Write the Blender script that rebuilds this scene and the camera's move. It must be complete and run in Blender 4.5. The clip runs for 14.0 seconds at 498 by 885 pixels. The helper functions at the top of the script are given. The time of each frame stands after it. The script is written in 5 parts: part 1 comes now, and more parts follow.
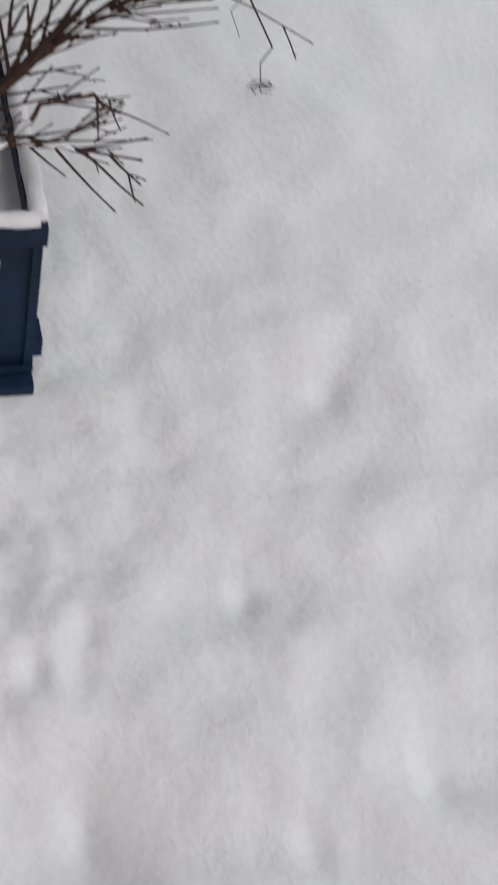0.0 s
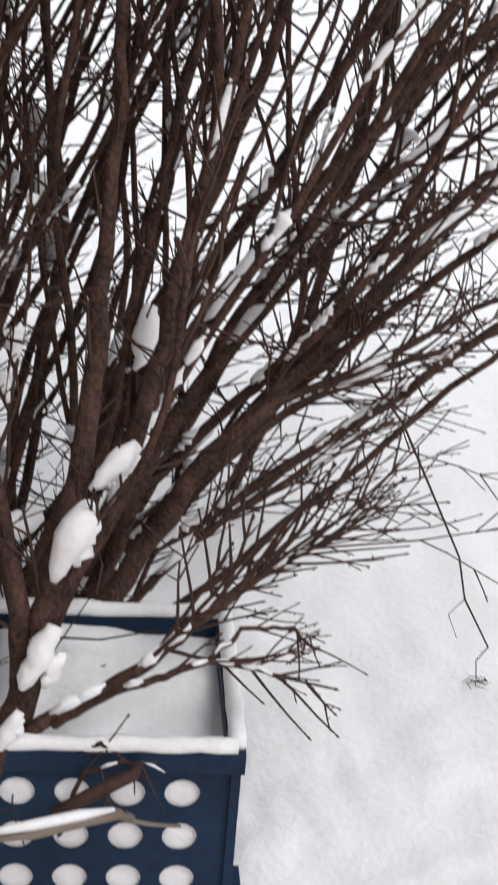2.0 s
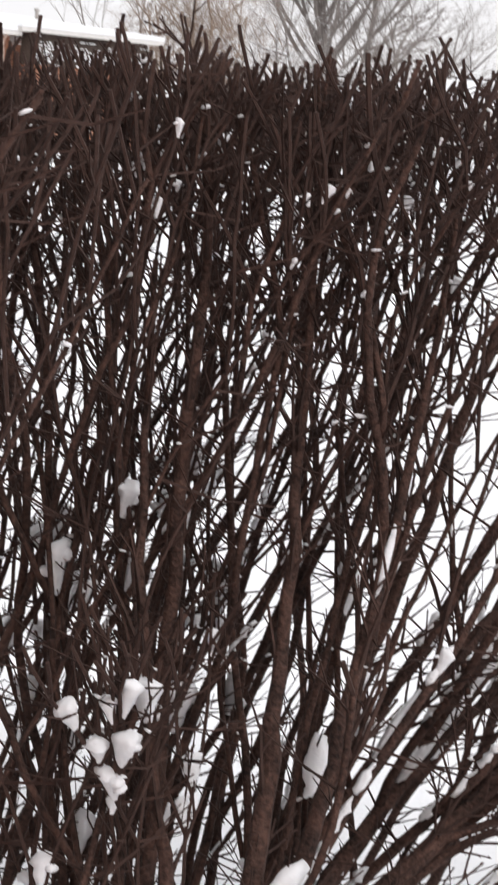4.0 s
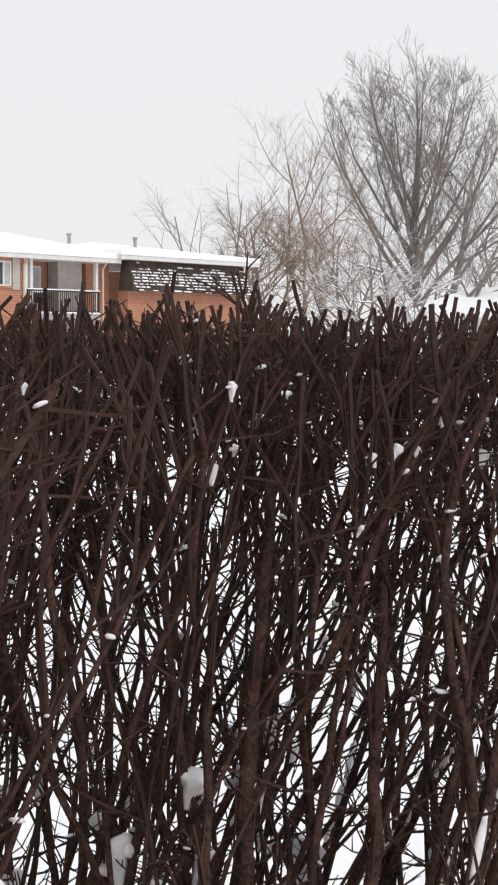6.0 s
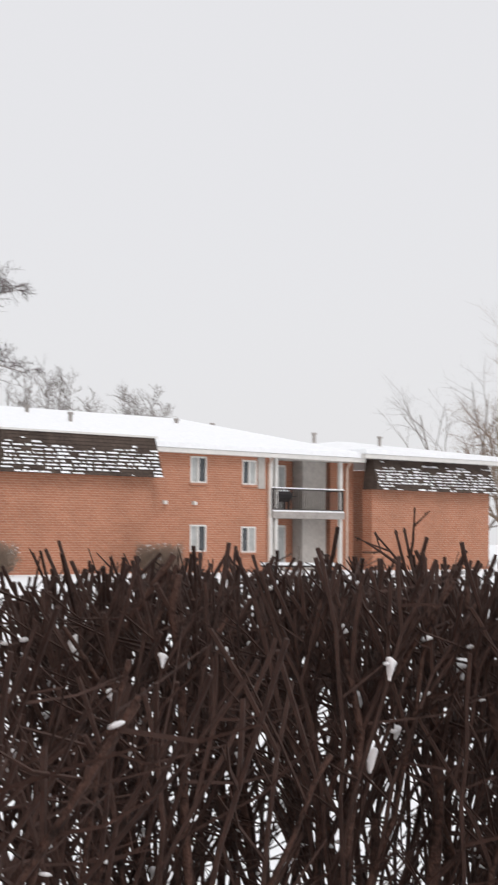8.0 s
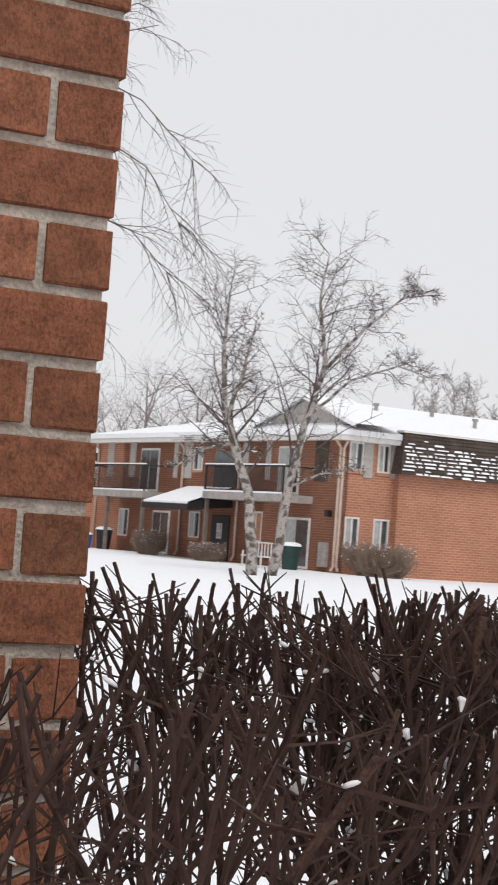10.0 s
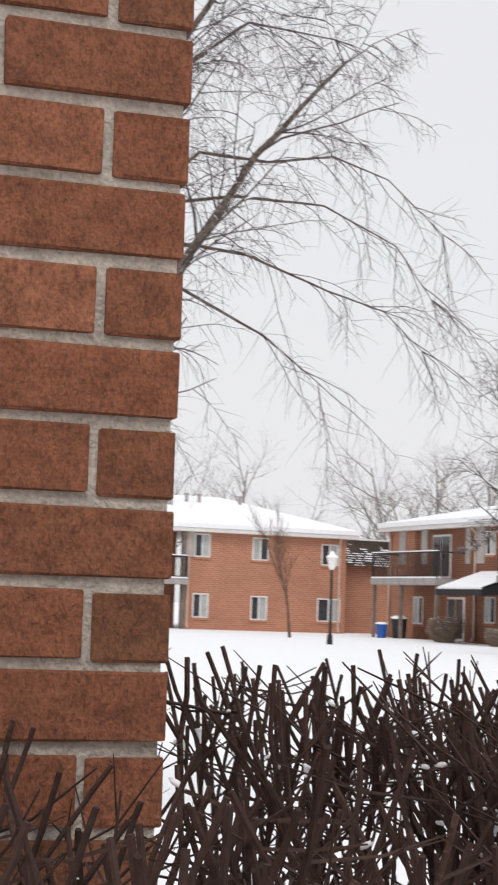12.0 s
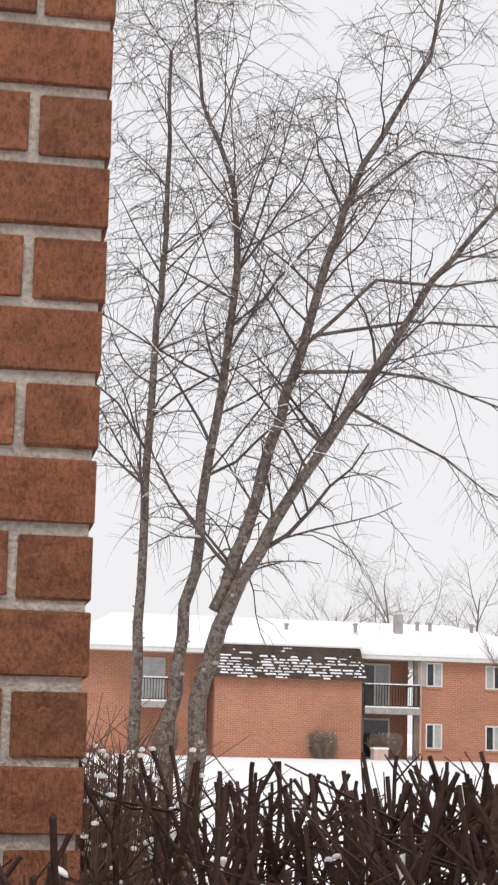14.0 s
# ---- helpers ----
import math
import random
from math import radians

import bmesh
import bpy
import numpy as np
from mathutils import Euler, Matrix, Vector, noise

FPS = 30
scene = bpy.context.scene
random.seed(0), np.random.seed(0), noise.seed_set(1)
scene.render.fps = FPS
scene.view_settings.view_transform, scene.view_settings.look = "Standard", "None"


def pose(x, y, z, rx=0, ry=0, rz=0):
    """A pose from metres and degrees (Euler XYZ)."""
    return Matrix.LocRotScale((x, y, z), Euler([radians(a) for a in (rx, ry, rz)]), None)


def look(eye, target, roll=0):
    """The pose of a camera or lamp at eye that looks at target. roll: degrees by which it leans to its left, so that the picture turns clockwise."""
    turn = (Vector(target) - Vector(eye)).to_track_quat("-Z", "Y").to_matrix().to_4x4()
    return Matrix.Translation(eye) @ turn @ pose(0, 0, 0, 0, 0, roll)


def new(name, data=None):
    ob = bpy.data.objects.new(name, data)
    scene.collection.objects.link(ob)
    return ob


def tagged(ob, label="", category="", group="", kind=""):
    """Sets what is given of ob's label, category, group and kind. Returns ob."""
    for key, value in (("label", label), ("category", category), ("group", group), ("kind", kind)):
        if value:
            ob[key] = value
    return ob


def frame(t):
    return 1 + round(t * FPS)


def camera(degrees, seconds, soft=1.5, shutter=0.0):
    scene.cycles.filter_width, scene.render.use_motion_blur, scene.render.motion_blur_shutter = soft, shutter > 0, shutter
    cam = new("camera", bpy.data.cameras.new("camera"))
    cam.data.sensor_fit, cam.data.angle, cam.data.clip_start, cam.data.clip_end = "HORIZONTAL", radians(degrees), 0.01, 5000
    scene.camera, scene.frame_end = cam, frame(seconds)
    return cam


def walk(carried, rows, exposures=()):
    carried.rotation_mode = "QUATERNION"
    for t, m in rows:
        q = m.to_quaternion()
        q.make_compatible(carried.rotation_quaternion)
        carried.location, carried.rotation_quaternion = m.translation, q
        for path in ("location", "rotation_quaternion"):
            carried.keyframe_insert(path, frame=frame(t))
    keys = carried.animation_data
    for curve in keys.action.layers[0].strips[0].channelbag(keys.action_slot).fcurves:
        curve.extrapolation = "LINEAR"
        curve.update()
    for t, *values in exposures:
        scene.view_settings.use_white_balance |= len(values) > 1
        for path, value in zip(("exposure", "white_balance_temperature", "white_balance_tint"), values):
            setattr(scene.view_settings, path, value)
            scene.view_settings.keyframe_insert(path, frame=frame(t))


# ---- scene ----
cam = camera(16.72, 14.0, soft=2.0, shutter=0.35)
# seconds, x, y, z, tilt, roll, heading
PATH = [
    (0.0, -0.144, 0.192, 1.673, 38.14, -9.16, -18.21),
    (0.5, -0.163, 0.071, 1.671, 45.88, -7.56, -16.48),
    (1.0, -0.142, 0.012, 1.661, 51.33, -6.31, -14.32),
    (1.5, -0.096, -0.030, 1.578, 57.34, -5.05, -11.52),
    (2.0, -0.080, -0.077, 1.507, 63.17, -4.23, -9.89),
    (2.5, -0.078, -0.150, 1.518, 67.51, -3.36, -8.67),
    (3.0, -0.087, -0.214, 1.511, 71.74, -3.06, -7.12),
    (3.5, -0.088, -0.242, 1.489, 76.40, -2.74, -5.82),
    (4.0, -0.077, -0.254, 1.477, 79.56, -2.49, -3.87),
    (4.2, -0.070, -0.260, 1.469, 81.13, -2.44, -3.16),
    (6.3, -0.007, -0.042, 1.537, 87.18, -0.07, -0.23),
    (6.5, 0.000, -0.000, 1.533, 87.71, -0.11, 0.00),
    (7.0, 0.006, 0.209, 1.558, 89.98, 0.07, 1.04),
    (7.5, 0.034, 0.206, 1.588, 91.49, 0.07, 4.09),
    (8.0, 0.076, 0.122, 1.612, 93.29, -0.37, 7.73),
    (8.5, 0.125, 0.044, 1.645, 93.88, -1.60, 11.80),
    (9.0, 0.140, 0.061, 1.645, 93.64, -2.77, 16.18),
    (9.2, 0.146, 0.069, 1.648, 93.37, -3.31, 17.39),
    (11.3, 0.216, 0.418, 1.650, 94.18, -2.60, 26.68),
    (11.5, 0.228, 0.438, 1.646, 94.58, -2.26, 27.69),
    (12.0, 0.256, 0.483, 1.646, 95.38, -2.07, 31.27),
    (12.5, 0.329, 0.551, 1.641, 96.05, -2.60, 34.67),
    (13.0, 0.399, 0.611, 1.636, 96.87, -2.64, 37.08),
    (13.5, 0.469, 0.653, 1.634, 97.97, -2.25, 38.62),
    (14.0, 0.564, 0.619, 1.620, 99.52, -1.54, 39.27),
]
walk(cam, [(t, pose(x, y, z, rx, ry, rz)) for t, x, y, z, rx, ry, rz in PATH],
     exposures=[(0.0, -0.4, 6500, 10), (0.8, -0.18, 6500, 10), (1.5, 0.08, 6500, 10), (3.0, 0.36, 6550, 11), (4.2, 0.34, 6600, 12), (6.3, 0.15, 6550, 11), (9.0, 0.05, 6550, 11), (11.5, 0.1, 6550, 11), (14.0, 0.2, 6600, 12)])

# ---------------------------------------------------------------- sky and light: an overcast snowy day
world = bpy.data.worlds.new("overcast")
scene.world = world
world.use_nodes = True
wn, wl = world.node_tree.nodes, world.node_tree.links
bg = wn["Background"]
sky = wn.new("ShaderNodeTexSky")
sky.sky_type, sky.sun_disc = "NISHITA", False
sky.sun_elevation, sky.sun_rotation, sky.dust_density = radians(38), radians(150), 4.0
grey = wn.new("ShaderNodeMix")
grey.data_type = "RGBA"
grey.inputs[0].default_value = 0.93
wl.new(sky.outputs[0], grey.inputs[6])
grey.inputs[7].default_value = (7.9, 7.95, 8.15, 1)
wl.new(grey.outputs[2], bg.inputs[0])
bg.inputs[1].default_value = 0.1
sun = new("sun", bpy.data.lights.new("sun", "SUN"))
sun.data.energy, sun.data.angle, sun.data.color = 1.1, radians(25), (0.985, 0.99, 1.0)
sun.matrix_world = look((6, -10, 14), (0, 0, 0))


# ---------------------------------------------------------------- materials
def material(name, color, rough=0.8, scale=20.0, vary=0.25, bump=0.3, scale2=3.0, metal=0.0, spec=0.3, per_object=0.0, dist=0.01, tint=None):
    m = bpy.data.materials.new(name)
    m.use_nodes = True
    n, l = m.node_tree.nodes, m.node_tree.links
    p = n["Principled BSDF"]
    p.inputs["Roughness"].default_value, p.inputs["Metallic"].default_value = rough, metal
    p.inputs["Specular IOR Level"].default_value = spec
    tc = n.new("ShaderNodeTexCoord")
    a, b = n.new("ShaderNodeTexNoise"), n.new("ShaderNodeTexNoise")
    a.inputs["Scale"].default_value, b.inputs["Scale"].default_value = scale, scale2
    a.inputs["Detail"].default_value = 6
    for q in (a, b):
        l.new(tc.outputs["Object"], q.inputs["Vector"])
    add = n.new("ShaderNodeMath")
    l.new(a.outputs[0], add.inputs[0])
    l.new(b.outputs[0], add.inputs[1])
    ramp = n.new("ShaderNodeMapRange")
    ramp.inputs[1].default_value, ramp.inputs[2].default_value = 0.7, 1.3
    ramp.inputs[3].default_value, ramp.inputs[4].default_value = 1 - vary, 1 + vary
    l.new(add.outputs[0], ramp.inputs[0])
    last = ramp.outputs[0]
    if per_object:
        info = n.new("ShaderNodeObjectInfo")
        r2 = n.new("ShaderNodeMapRange")
        r2.inputs[3].default_value, r2.inputs[4].default_value = 1 - per_object, 1 + per_object
        l.new(info.outputs["Random"], r2.inputs[0])
        mu = n.new("ShaderNodeMath")
        mu.operation = "MULTIPLY"
        l.new(last, mu.inputs[0])
        l.new(r2.outputs[0], mu.inputs[1])
        last = mu.outputs[0]
    mul = n.new("ShaderNodeMix")
    mul.data_type, mul.blend_type = "RGBA", "MULTIPLY"
    mul.inputs[0].default_value = 1.0
    mul.inputs[6].default_value = (*color, 1)
    if tint:
        t2 = n.new("ShaderNodeMix")
        t2.data_type = "RGBA"
        t2.inputs[6].default_value, t2.inputs[7].default_value = (*color, 1), (*tint, 1)
        sharp = n.new("ShaderNodeMapRange")
        sharp.inputs[1].default_value, sharp.inputs[2].default_value = 0.45, 0.6
        l.new(b.outputs[0], sharp.inputs[0])
        l.new(sharp.outputs[0], t2.inputs[0])
        l.new(t2.outputs[2], mul.inputs[6])
    l.new(last, mul.inputs[7])
    l.new(mul.outputs[2], p.inputs["Base Color"])
    bp = n.new("ShaderNodeBump")
    bp.inputs["Strength"].default_value, bp.inputs["Distance"].default_value = bump, dist
    l.new(a.outputs[0], bp.inputs["Height"])
    l.new(bp.outputs[0], p.inputs["Normal"])
    return m


def far_brick(name, c1, c2, mortar):
    m = material(name, c1, 0.9, 8.0, 0.12, 0.2, 0.6)
    n, l = m.node_tree.nodes, m.node_tree.links
    tc = [x for x in n if x.type == "TEX_COORD"][0]
    mul = [x for x in n if x.type == "MIX"][0]
    sep, com, ad = n.new("ShaderNodeSeparateXYZ"), n.new("ShaderNodeCombineXYZ"), n.new("ShaderNodeMath")
    l.new(tc.outputs["Object"], sep.inputs[0])
    l.new(sep.outputs[0], ad.inputs[0])
    l.new(sep.outputs[1], ad.inputs[1])
    l.new(ad.outputs[0], com.inputs[0])
    l.new(sep.outputs[2], com.inputs[1])
    br = n.new("ShaderNodeTexBrick")
    br.inputs["Scale"].default_value = 1.0
    br.inputs["Brick Width"].default_value, br.inputs["Row Height"].default_value = 0.3, 0.1
    br.inputs["Mortar Size"].default_value = 0.012
    br.inputs["Color1"].default_value, br.inputs["Color2"].default_value, br.inputs["Mortar"].default_value = (*c1, 1), (*c2, 1), (*mortar, 1)
    l.new(com.outputs[0], br.inputs["Vector"])
    l.new(br.outputs[0], mul.inputs[6])
    return m


# Faint tone noise puts the soft shading of uneven snow into the colour.
SNOW = material("snow", (0.87, 0.88, 0.895), 0.75, 80.0, 0.05, 0.4, 5.0, spec=0.2, dist=0.008)


def wire_cut_brick(name):
    """Fired clay with a dragged, pitted face; each brick takes its own shade."""
    m = material(name, (0.29, 0.112, 0.062), 0.93, 330.0, 0.3, 0.5, 38.0, per_object=0.1, dist=0.002)
    n, l = m.node_tree.nodes, m.node_tree.links
    p = n["Principled BSDF"]
    tc = [x for x in n if x.type == "TEX_COORD"][0]
    mul = [x for x in n if x.type == "MIX"][0]
    info, shift, scl = n.new("ShaderNodeObjectInfo"), n.new("ShaderNodeVectorMath"), n.new("ShaderNodeVectorMath")
    scl.operation = "SCALE"
    scl.inputs[0].default_value = (3.1, 7.7, 5.3)
    l.new(info.outputs["Random"], scl.inputs["Scale"])
    l.new(tc.outputs["Object"], shift.inputs[0])
    l.new(scl.outputs[0], shift.inputs[1])
    for q in [x for x in n if x.type == "TEX_NOISE"]:
        l.new(shift.outputs[0], q.inputs["Vector"])
    drag = n.new("ShaderNodeMapping")
    drag.inputs["Scale"].default_value = (1.0, 1.0, 0.6)
    l.new(shift.outputs[0], drag.inputs[0])
    pit = n.new("ShaderNodeTexNoise")
    pit.inputs["Scale"].default_value, pit.inputs["Detail"].default_value, pit.inputs["Roughness"].default_value = 200.0, 5.0, 0.65
    l.new(drag.outputs[0], pit.inputs["Vector"])
    shade = n.new("ShaderNodeValToRGB")
    shade.color_ramp.elements[0].position, shade.color_ramp.elements[0].color = 0.0, (0.265, 0.118, 0.063, 1)
    shade.color_ramp.elements[1].position, shade.color_ramp.elements[1].color = 1.0, (0.37, 0.15, 0.083, 1)
    e = shade.color_ramp.elements.new(0.5)
    e.color = (0.315, 0.12, 0.065, 1)
    l.new(info.outputs["Random"], shade.inputs[0])
    dark = n.new("ShaderNodeMapRange")
    dark.inputs[1].default_value, dark.inputs[2].default_value, dark.inputs[3].default_value, dark.inputs[4].default_value = 0.36, 0.54, 0.6, 0.0
    l.new(pit.outputs[0], dark.inputs[0])
    mix = n.new("ShaderNodeMix")
    mix.data_type = "RGBA"
    mix.inputs[7].default_value = (0.11, 0.05, 0.03, 1)
    l.new(dark.outputs[0], mix.inputs[0])
    l.new(shade.outputs[0], mix.inputs[6])
    l.new(mix.outputs[2], mul.inputs[6])
    old = [x for x in n if x.type == "BUMP"][0]
    bp = n.new("ShaderNodeBump")
    bp.inputs["Strength"].default_value, bp.inputs["Distance"].default_value = 1.0, 0.0075
    l.new(pit.outputs[0], bp.inputs["Height"])
    l.new(old.outputs[0], bp.inputs["Normal"])
    l.new(bp.outputs[0], p.inputs["Normal"])
    return m


BRICK = wire_cut_brick("red_brick")
MORTAR = material("mortar", (0.5, 0.45, 0.385), 0.95, 190.0, 0.3, 1.0, 30.0, dist=0.006)
FARBRICK = far_brick("far_brick", (0.43, 0.18, 0.105), (0.36, 0.142, 0.082), (0.46, 0.29, 0.21))
BARK = material("shrub_bark", (0.062, 0.033, 0.025), 0.85, 150.0, 0.75, 1.0, 24.0, dist=0.006)
TWIG = material("shrub_twig", (0.05, 0.027, 0.021), 0.8, 90.0, 0.35, 0.3, 6.0)
BIRCH = material("birch_bark", (0.42, 0.38, 0.35), 0.8, 26.0, 0.4, 0.5, 5.0, tint=(0.08, 0.065, 0.055))
DARKBIRCH = material("shaggy_birch_bark", (0.23, 0.19, 0.165), 0.88, 75.0, 0.6, 1.0, 26.0, tint=(0.085, 0.062, 0.05), dist=0.02)
FLAKE = material("peeling_bark", (0.33, 0.27, 0.235), 0.8, 60.0, 0.4, 0.5, 20.0)
BIRCHTWIG = material("birch_twig", (0.095, 0.072, 0.066), 0.85, 30.0, 0.3, 0.2)
# Far trees only: bark lightened so that distance haze sits in the colour.
TREE = material("hazed_tree_bark", (0.22, 0.195, 0.18), 0.9, 12.0, 0.3, 0.4, 2.0)
BUSH = material("bush_twig", (0.26, 0.195, 0.15), 0.9, 30.0, 0.35, 0.2)
BROWNBUSH = material("brown_bush_twig", (0.15, 0.085, 0.06), 0.9, 60.0, 0.4, 0.2)
BLUE = material("blue_plastic", (0.006, 0.022, 0.052), 0.62, 70.0, 0.3, 0.15, 6.0, spec=0.25)
TRIM = material("white_trim", (0.68, 0.66, 0.63), 0.6, 6.0, 0.06, 0.1)
CREAM = material("cream_siding", (0.42, 0.39, 0.36), 0.8, 6.0, 0.1, 0.1)
SHINGLE = material("shingle", (0.075, 0.055, 0.045), 0.95, 9.0, 0.4, 0.5, 1.2)
GLASS = material("window_glass", (0.05, 0.055, 0.06), 0.08, 2.0, 0.3, 0.0, spec=0.6)
CURTAIN = material("curtain", (0.42, 0.43, 0.42), 0.7, 5.0, 0.15, 0.1)
RAIL = material("dark_rail", (0.035, 0.026, 0.024), 0.6, 9.0, 0.2, 0.1)
WOOD = material("grey_wood", (0.19, 0.155, 0.13), 0.85, 14.0, 0.25, 0.3)
CONC = material("concrete", (0.35, 0.32, 0.3), 0.9, 9.0, 0.2, 0.3)
PIPE = material("painted_pipe", (0.55, 0.42, 0.35), 0.6, 6.0, 0.1, 0.1)
BLACK = material("black_metal", (0.02, 0.02, 0.022), 0.5, 9.0, 0.2, 0.1)
GREENBIN = material("green_bin", (0.02, 0.05, 0.045), 0.5, 9.0, 0.2, 0.1)
BLUEBIN = material("blue_bin", (0.02, 0.09, 0.33), 0.5, 9.0, 0.2, 0.1)
LAMPGLASS = material("lamp_glass", (0.75, 0.74, 0.70), 0.3, 9.0, 0.1, 0.1)


# ---------------------------------------------------------------- mesh helpers
class Buf:
    def __init__(self):
        self.v, self.f = [], []

    def box(self, x0, x1, y0, y1, z0, z1):
        b = len(self.v)
        self.v += [(x, y, z) for x in (x0, x1) for y in (y0, y1) for z in (z0, z1)]
        self.f += [tuple(b + i for i in q) for q in ((0, 1, 3, 2), (4, 6, 7, 5), (0, 4, 5, 1), (2, 3, 7, 6), (0, 2, 6, 4), (1, 5, 7, 3))]

    def poly(self, *pts):
        b = len(self.v)
        self.v += [tuple(p) for p in pts]
        self.f.append(tuple(range(b, b + len(pts))))

    def tube(self, pts, radii, sides=5, cap=True):
        pts = [Vector(p) for p in pts]
        b = len(self.v)
        n = len(pts)
        ref = Vector((0.31, 0.95, 0.05))
        for i, p in enumerate(pts):
            d = (pts[min(i + 1, n - 1)] - pts[max(i - 1, 0)])
            d = d.normalized() if d.length > 1e-9 else Vector((0, 0, 1))
            a = d.cross(ref)
            if a.length < 0.05:
                a = d.cross(Vector((1, 0, 0)))
            a.normalize()
            c = d.cross(a)
            for k in range(sides):
                w = 2 * math.pi * k / sides
                self.v.append(tuple(p + (a * math.cos(w) + c * math.sin(w)) * radii[i]))
        for i in range(n - 1):
            for k in range(sides):
                k2 = (k + 1) % sides
                self.f.append((b + i * sides + k, b + i * sides + k2, b + (i + 1) * sides + k2, b + (i + 1) * sides + k))
        if cap:
            self.f.append(tuple(b + (n - 1) * sides + k for k in range(sides)))
            self.f.append(tuple(b + k for k in reversed(range(sides))))

    def lump(self, c, sx, sy, sz, rng, rings=5, seg=8, tilt=0.0):
        b = len(self.v)
        off = [rng.uniform(0.75, 1.2) for _ in range(seg)]
        ct, st = math.cos(tilt), math.sin(tilt)
        for i in range(rings + 1):
            th = math.pi * i / rings
            for k in range(seg):
                ph = 2 * math.pi * k / seg
                q = off[k] * rng.uniform(0.93, 1.07)
                x, y, z = math.sin(th) * math.cos(ph) * q * sx, math.sin(th) * math.sin(ph) * q * sy, math.cos(th) * sz * (1.0 if th < 1.6 else 0.6)
                self.v.append((c[0] + x * ct - z * st, c[1] + y, c[2] + x * st + z * ct))
        for i in range(rings):
            for k in range(seg):
                k2 = (k + 1) % seg
                self.f.append((b + i * seg + k, b + (i + 1) * seg + k, b + (i + 1) * seg + k2, b + i * seg + k2))


def part(name, buf, mat, parent=None, label="", smooth=False):
    me = bpy.data.meshes.new(name)
    me.from_pydata(buf.v, [], buf.f)
    me.materials.append(mat)
    if smooth:
        me.polygons.foreach_set("use_smooth", [True] * len(me.polygons))
    me.update()
    ob = new(name, me)
    ob.parent = parent
    if label:
        ob["label"] = label
    return ob


def thing(name, m, label, category, group="", kind=""):
    e = new(name)
    e.empty_display_size = 0.1
    e.matrix_world = Matrix.Translation((0, 0, ground_height(*m.translation[:2]) if m.translation.z == 0 else 0)) @ m
    return tagged(e, label, category, group, kind)


def box_part(name, dims, mat, parent, label=""):
    b = Buf()
    b.box(*dims)
    return part(name, b, mat, parent, label)


# ---------------------------------------------------------------- snowy ground, one sheet out to the horizon
def ground_height(x, y):
    r = math.hypot(x - 0.3, y - 1.5)
    h = -0.05 * max(0.0, 1 - (r / 4) ** 2) + 0.2 * min(1.0, max(0.0, (r - 10) / 45))
    if r < 60:
        k = max(0.0, 1 - r / 60)
        h += 0.018 * noise.noise((x * 1.3, y * 1.3, 0.0)) * k + 0.010 * noise.noise((x * 4.1, y * 4.1, 3.0)) * k
        if r < 6:
            h += 0.012 * noise.noise((x * 13, y * 13, 7.0)) + 0.0055 * noise.noise((x * 31, y * 31, 9.0)) * (0.4 + abs(noise.noise((x * 3, y * 3, 4.0))) * 1.6) + 0.013 * noise.noise((x * 5.5 + y, y * 6.5, 5.0))
            for fx, fy, fr, fd in HOLLOWS:
                h -= fd * math.exp(-((x - fx) ** 2 + (y - fy) ** 2) / fr ** 2)
            for fx, fy in TRACKS:
                q = ((x - fx) / 0.018) ** 2 + ((y - fy) / 0.028) ** 2
                if q < 6:
                    h -= 0.02 * math.exp(-q)
    if r > 12:
        h += 0.05 * noise.noise((x * 0.12, y * 0.12, 1.0)) * min(1, (r - 12) / 10)
    return h


HOLLOWS = [(0.20, 0.93, 0.11, 0.04), (0.46, 1.2, 0.09, 0.02), (0.64, 0.9, 0.06, 0.018), (0.35, 1.35, 0.1, 0.012), (0.66, 1.45, 0.08, 0.014)]
TRACKS = [(0.26, 1.17), (0.24, 1.12), (0.19, 1.13), (0.47, 1.19), (0.69, 1.48), (0.20, 0.94), (0.61, 0.90), (0.44, 0.85), (1.5, 3.6), (1.62, 3.7), (1.75, 3.62)]
N = 420
gx = [0.3 + 700 * math.sinh(9.0 * (i / N * 2 - 1)) / math.sinh(9.0) for i in range(N + 1)]
gy = [1.4 + 700 * math.sinh(9.0 * (i / N * 2 - 1)) / math.sinh(9.0) for i in range(N + 1)]
gb = Buf()
gb.v = [(x, y, ground_height(x, y)) for y in gy for x in gx]
gb.f = [(j * (N + 1) + i, j * (N + 1) + i + 1, (j + 1) * (N + 1) + i + 1, (j + 1) * (N + 1) + i) for j in range(N) for i in range(N)]
tagged(part("ground", gb, SNOW, smooth=True), "flat lawn under fresh uneven white snow", "snow ground", kind="structure")


# ---------------------------------------------------------------- apartment blocks
U, V = Vector((0.615, 0.7885, 0)), Vector((-0.7885, 0.615, 0))


def face_matrix(ox, oy, along, out):
    m = Matrix.Identity(4)
    m.col[0][:3], m.col[1][:3], m.col[2][:3], m.col[3][:3] = along, -out, (0, 0, 1), (ox, oy, 0.2)
    return m


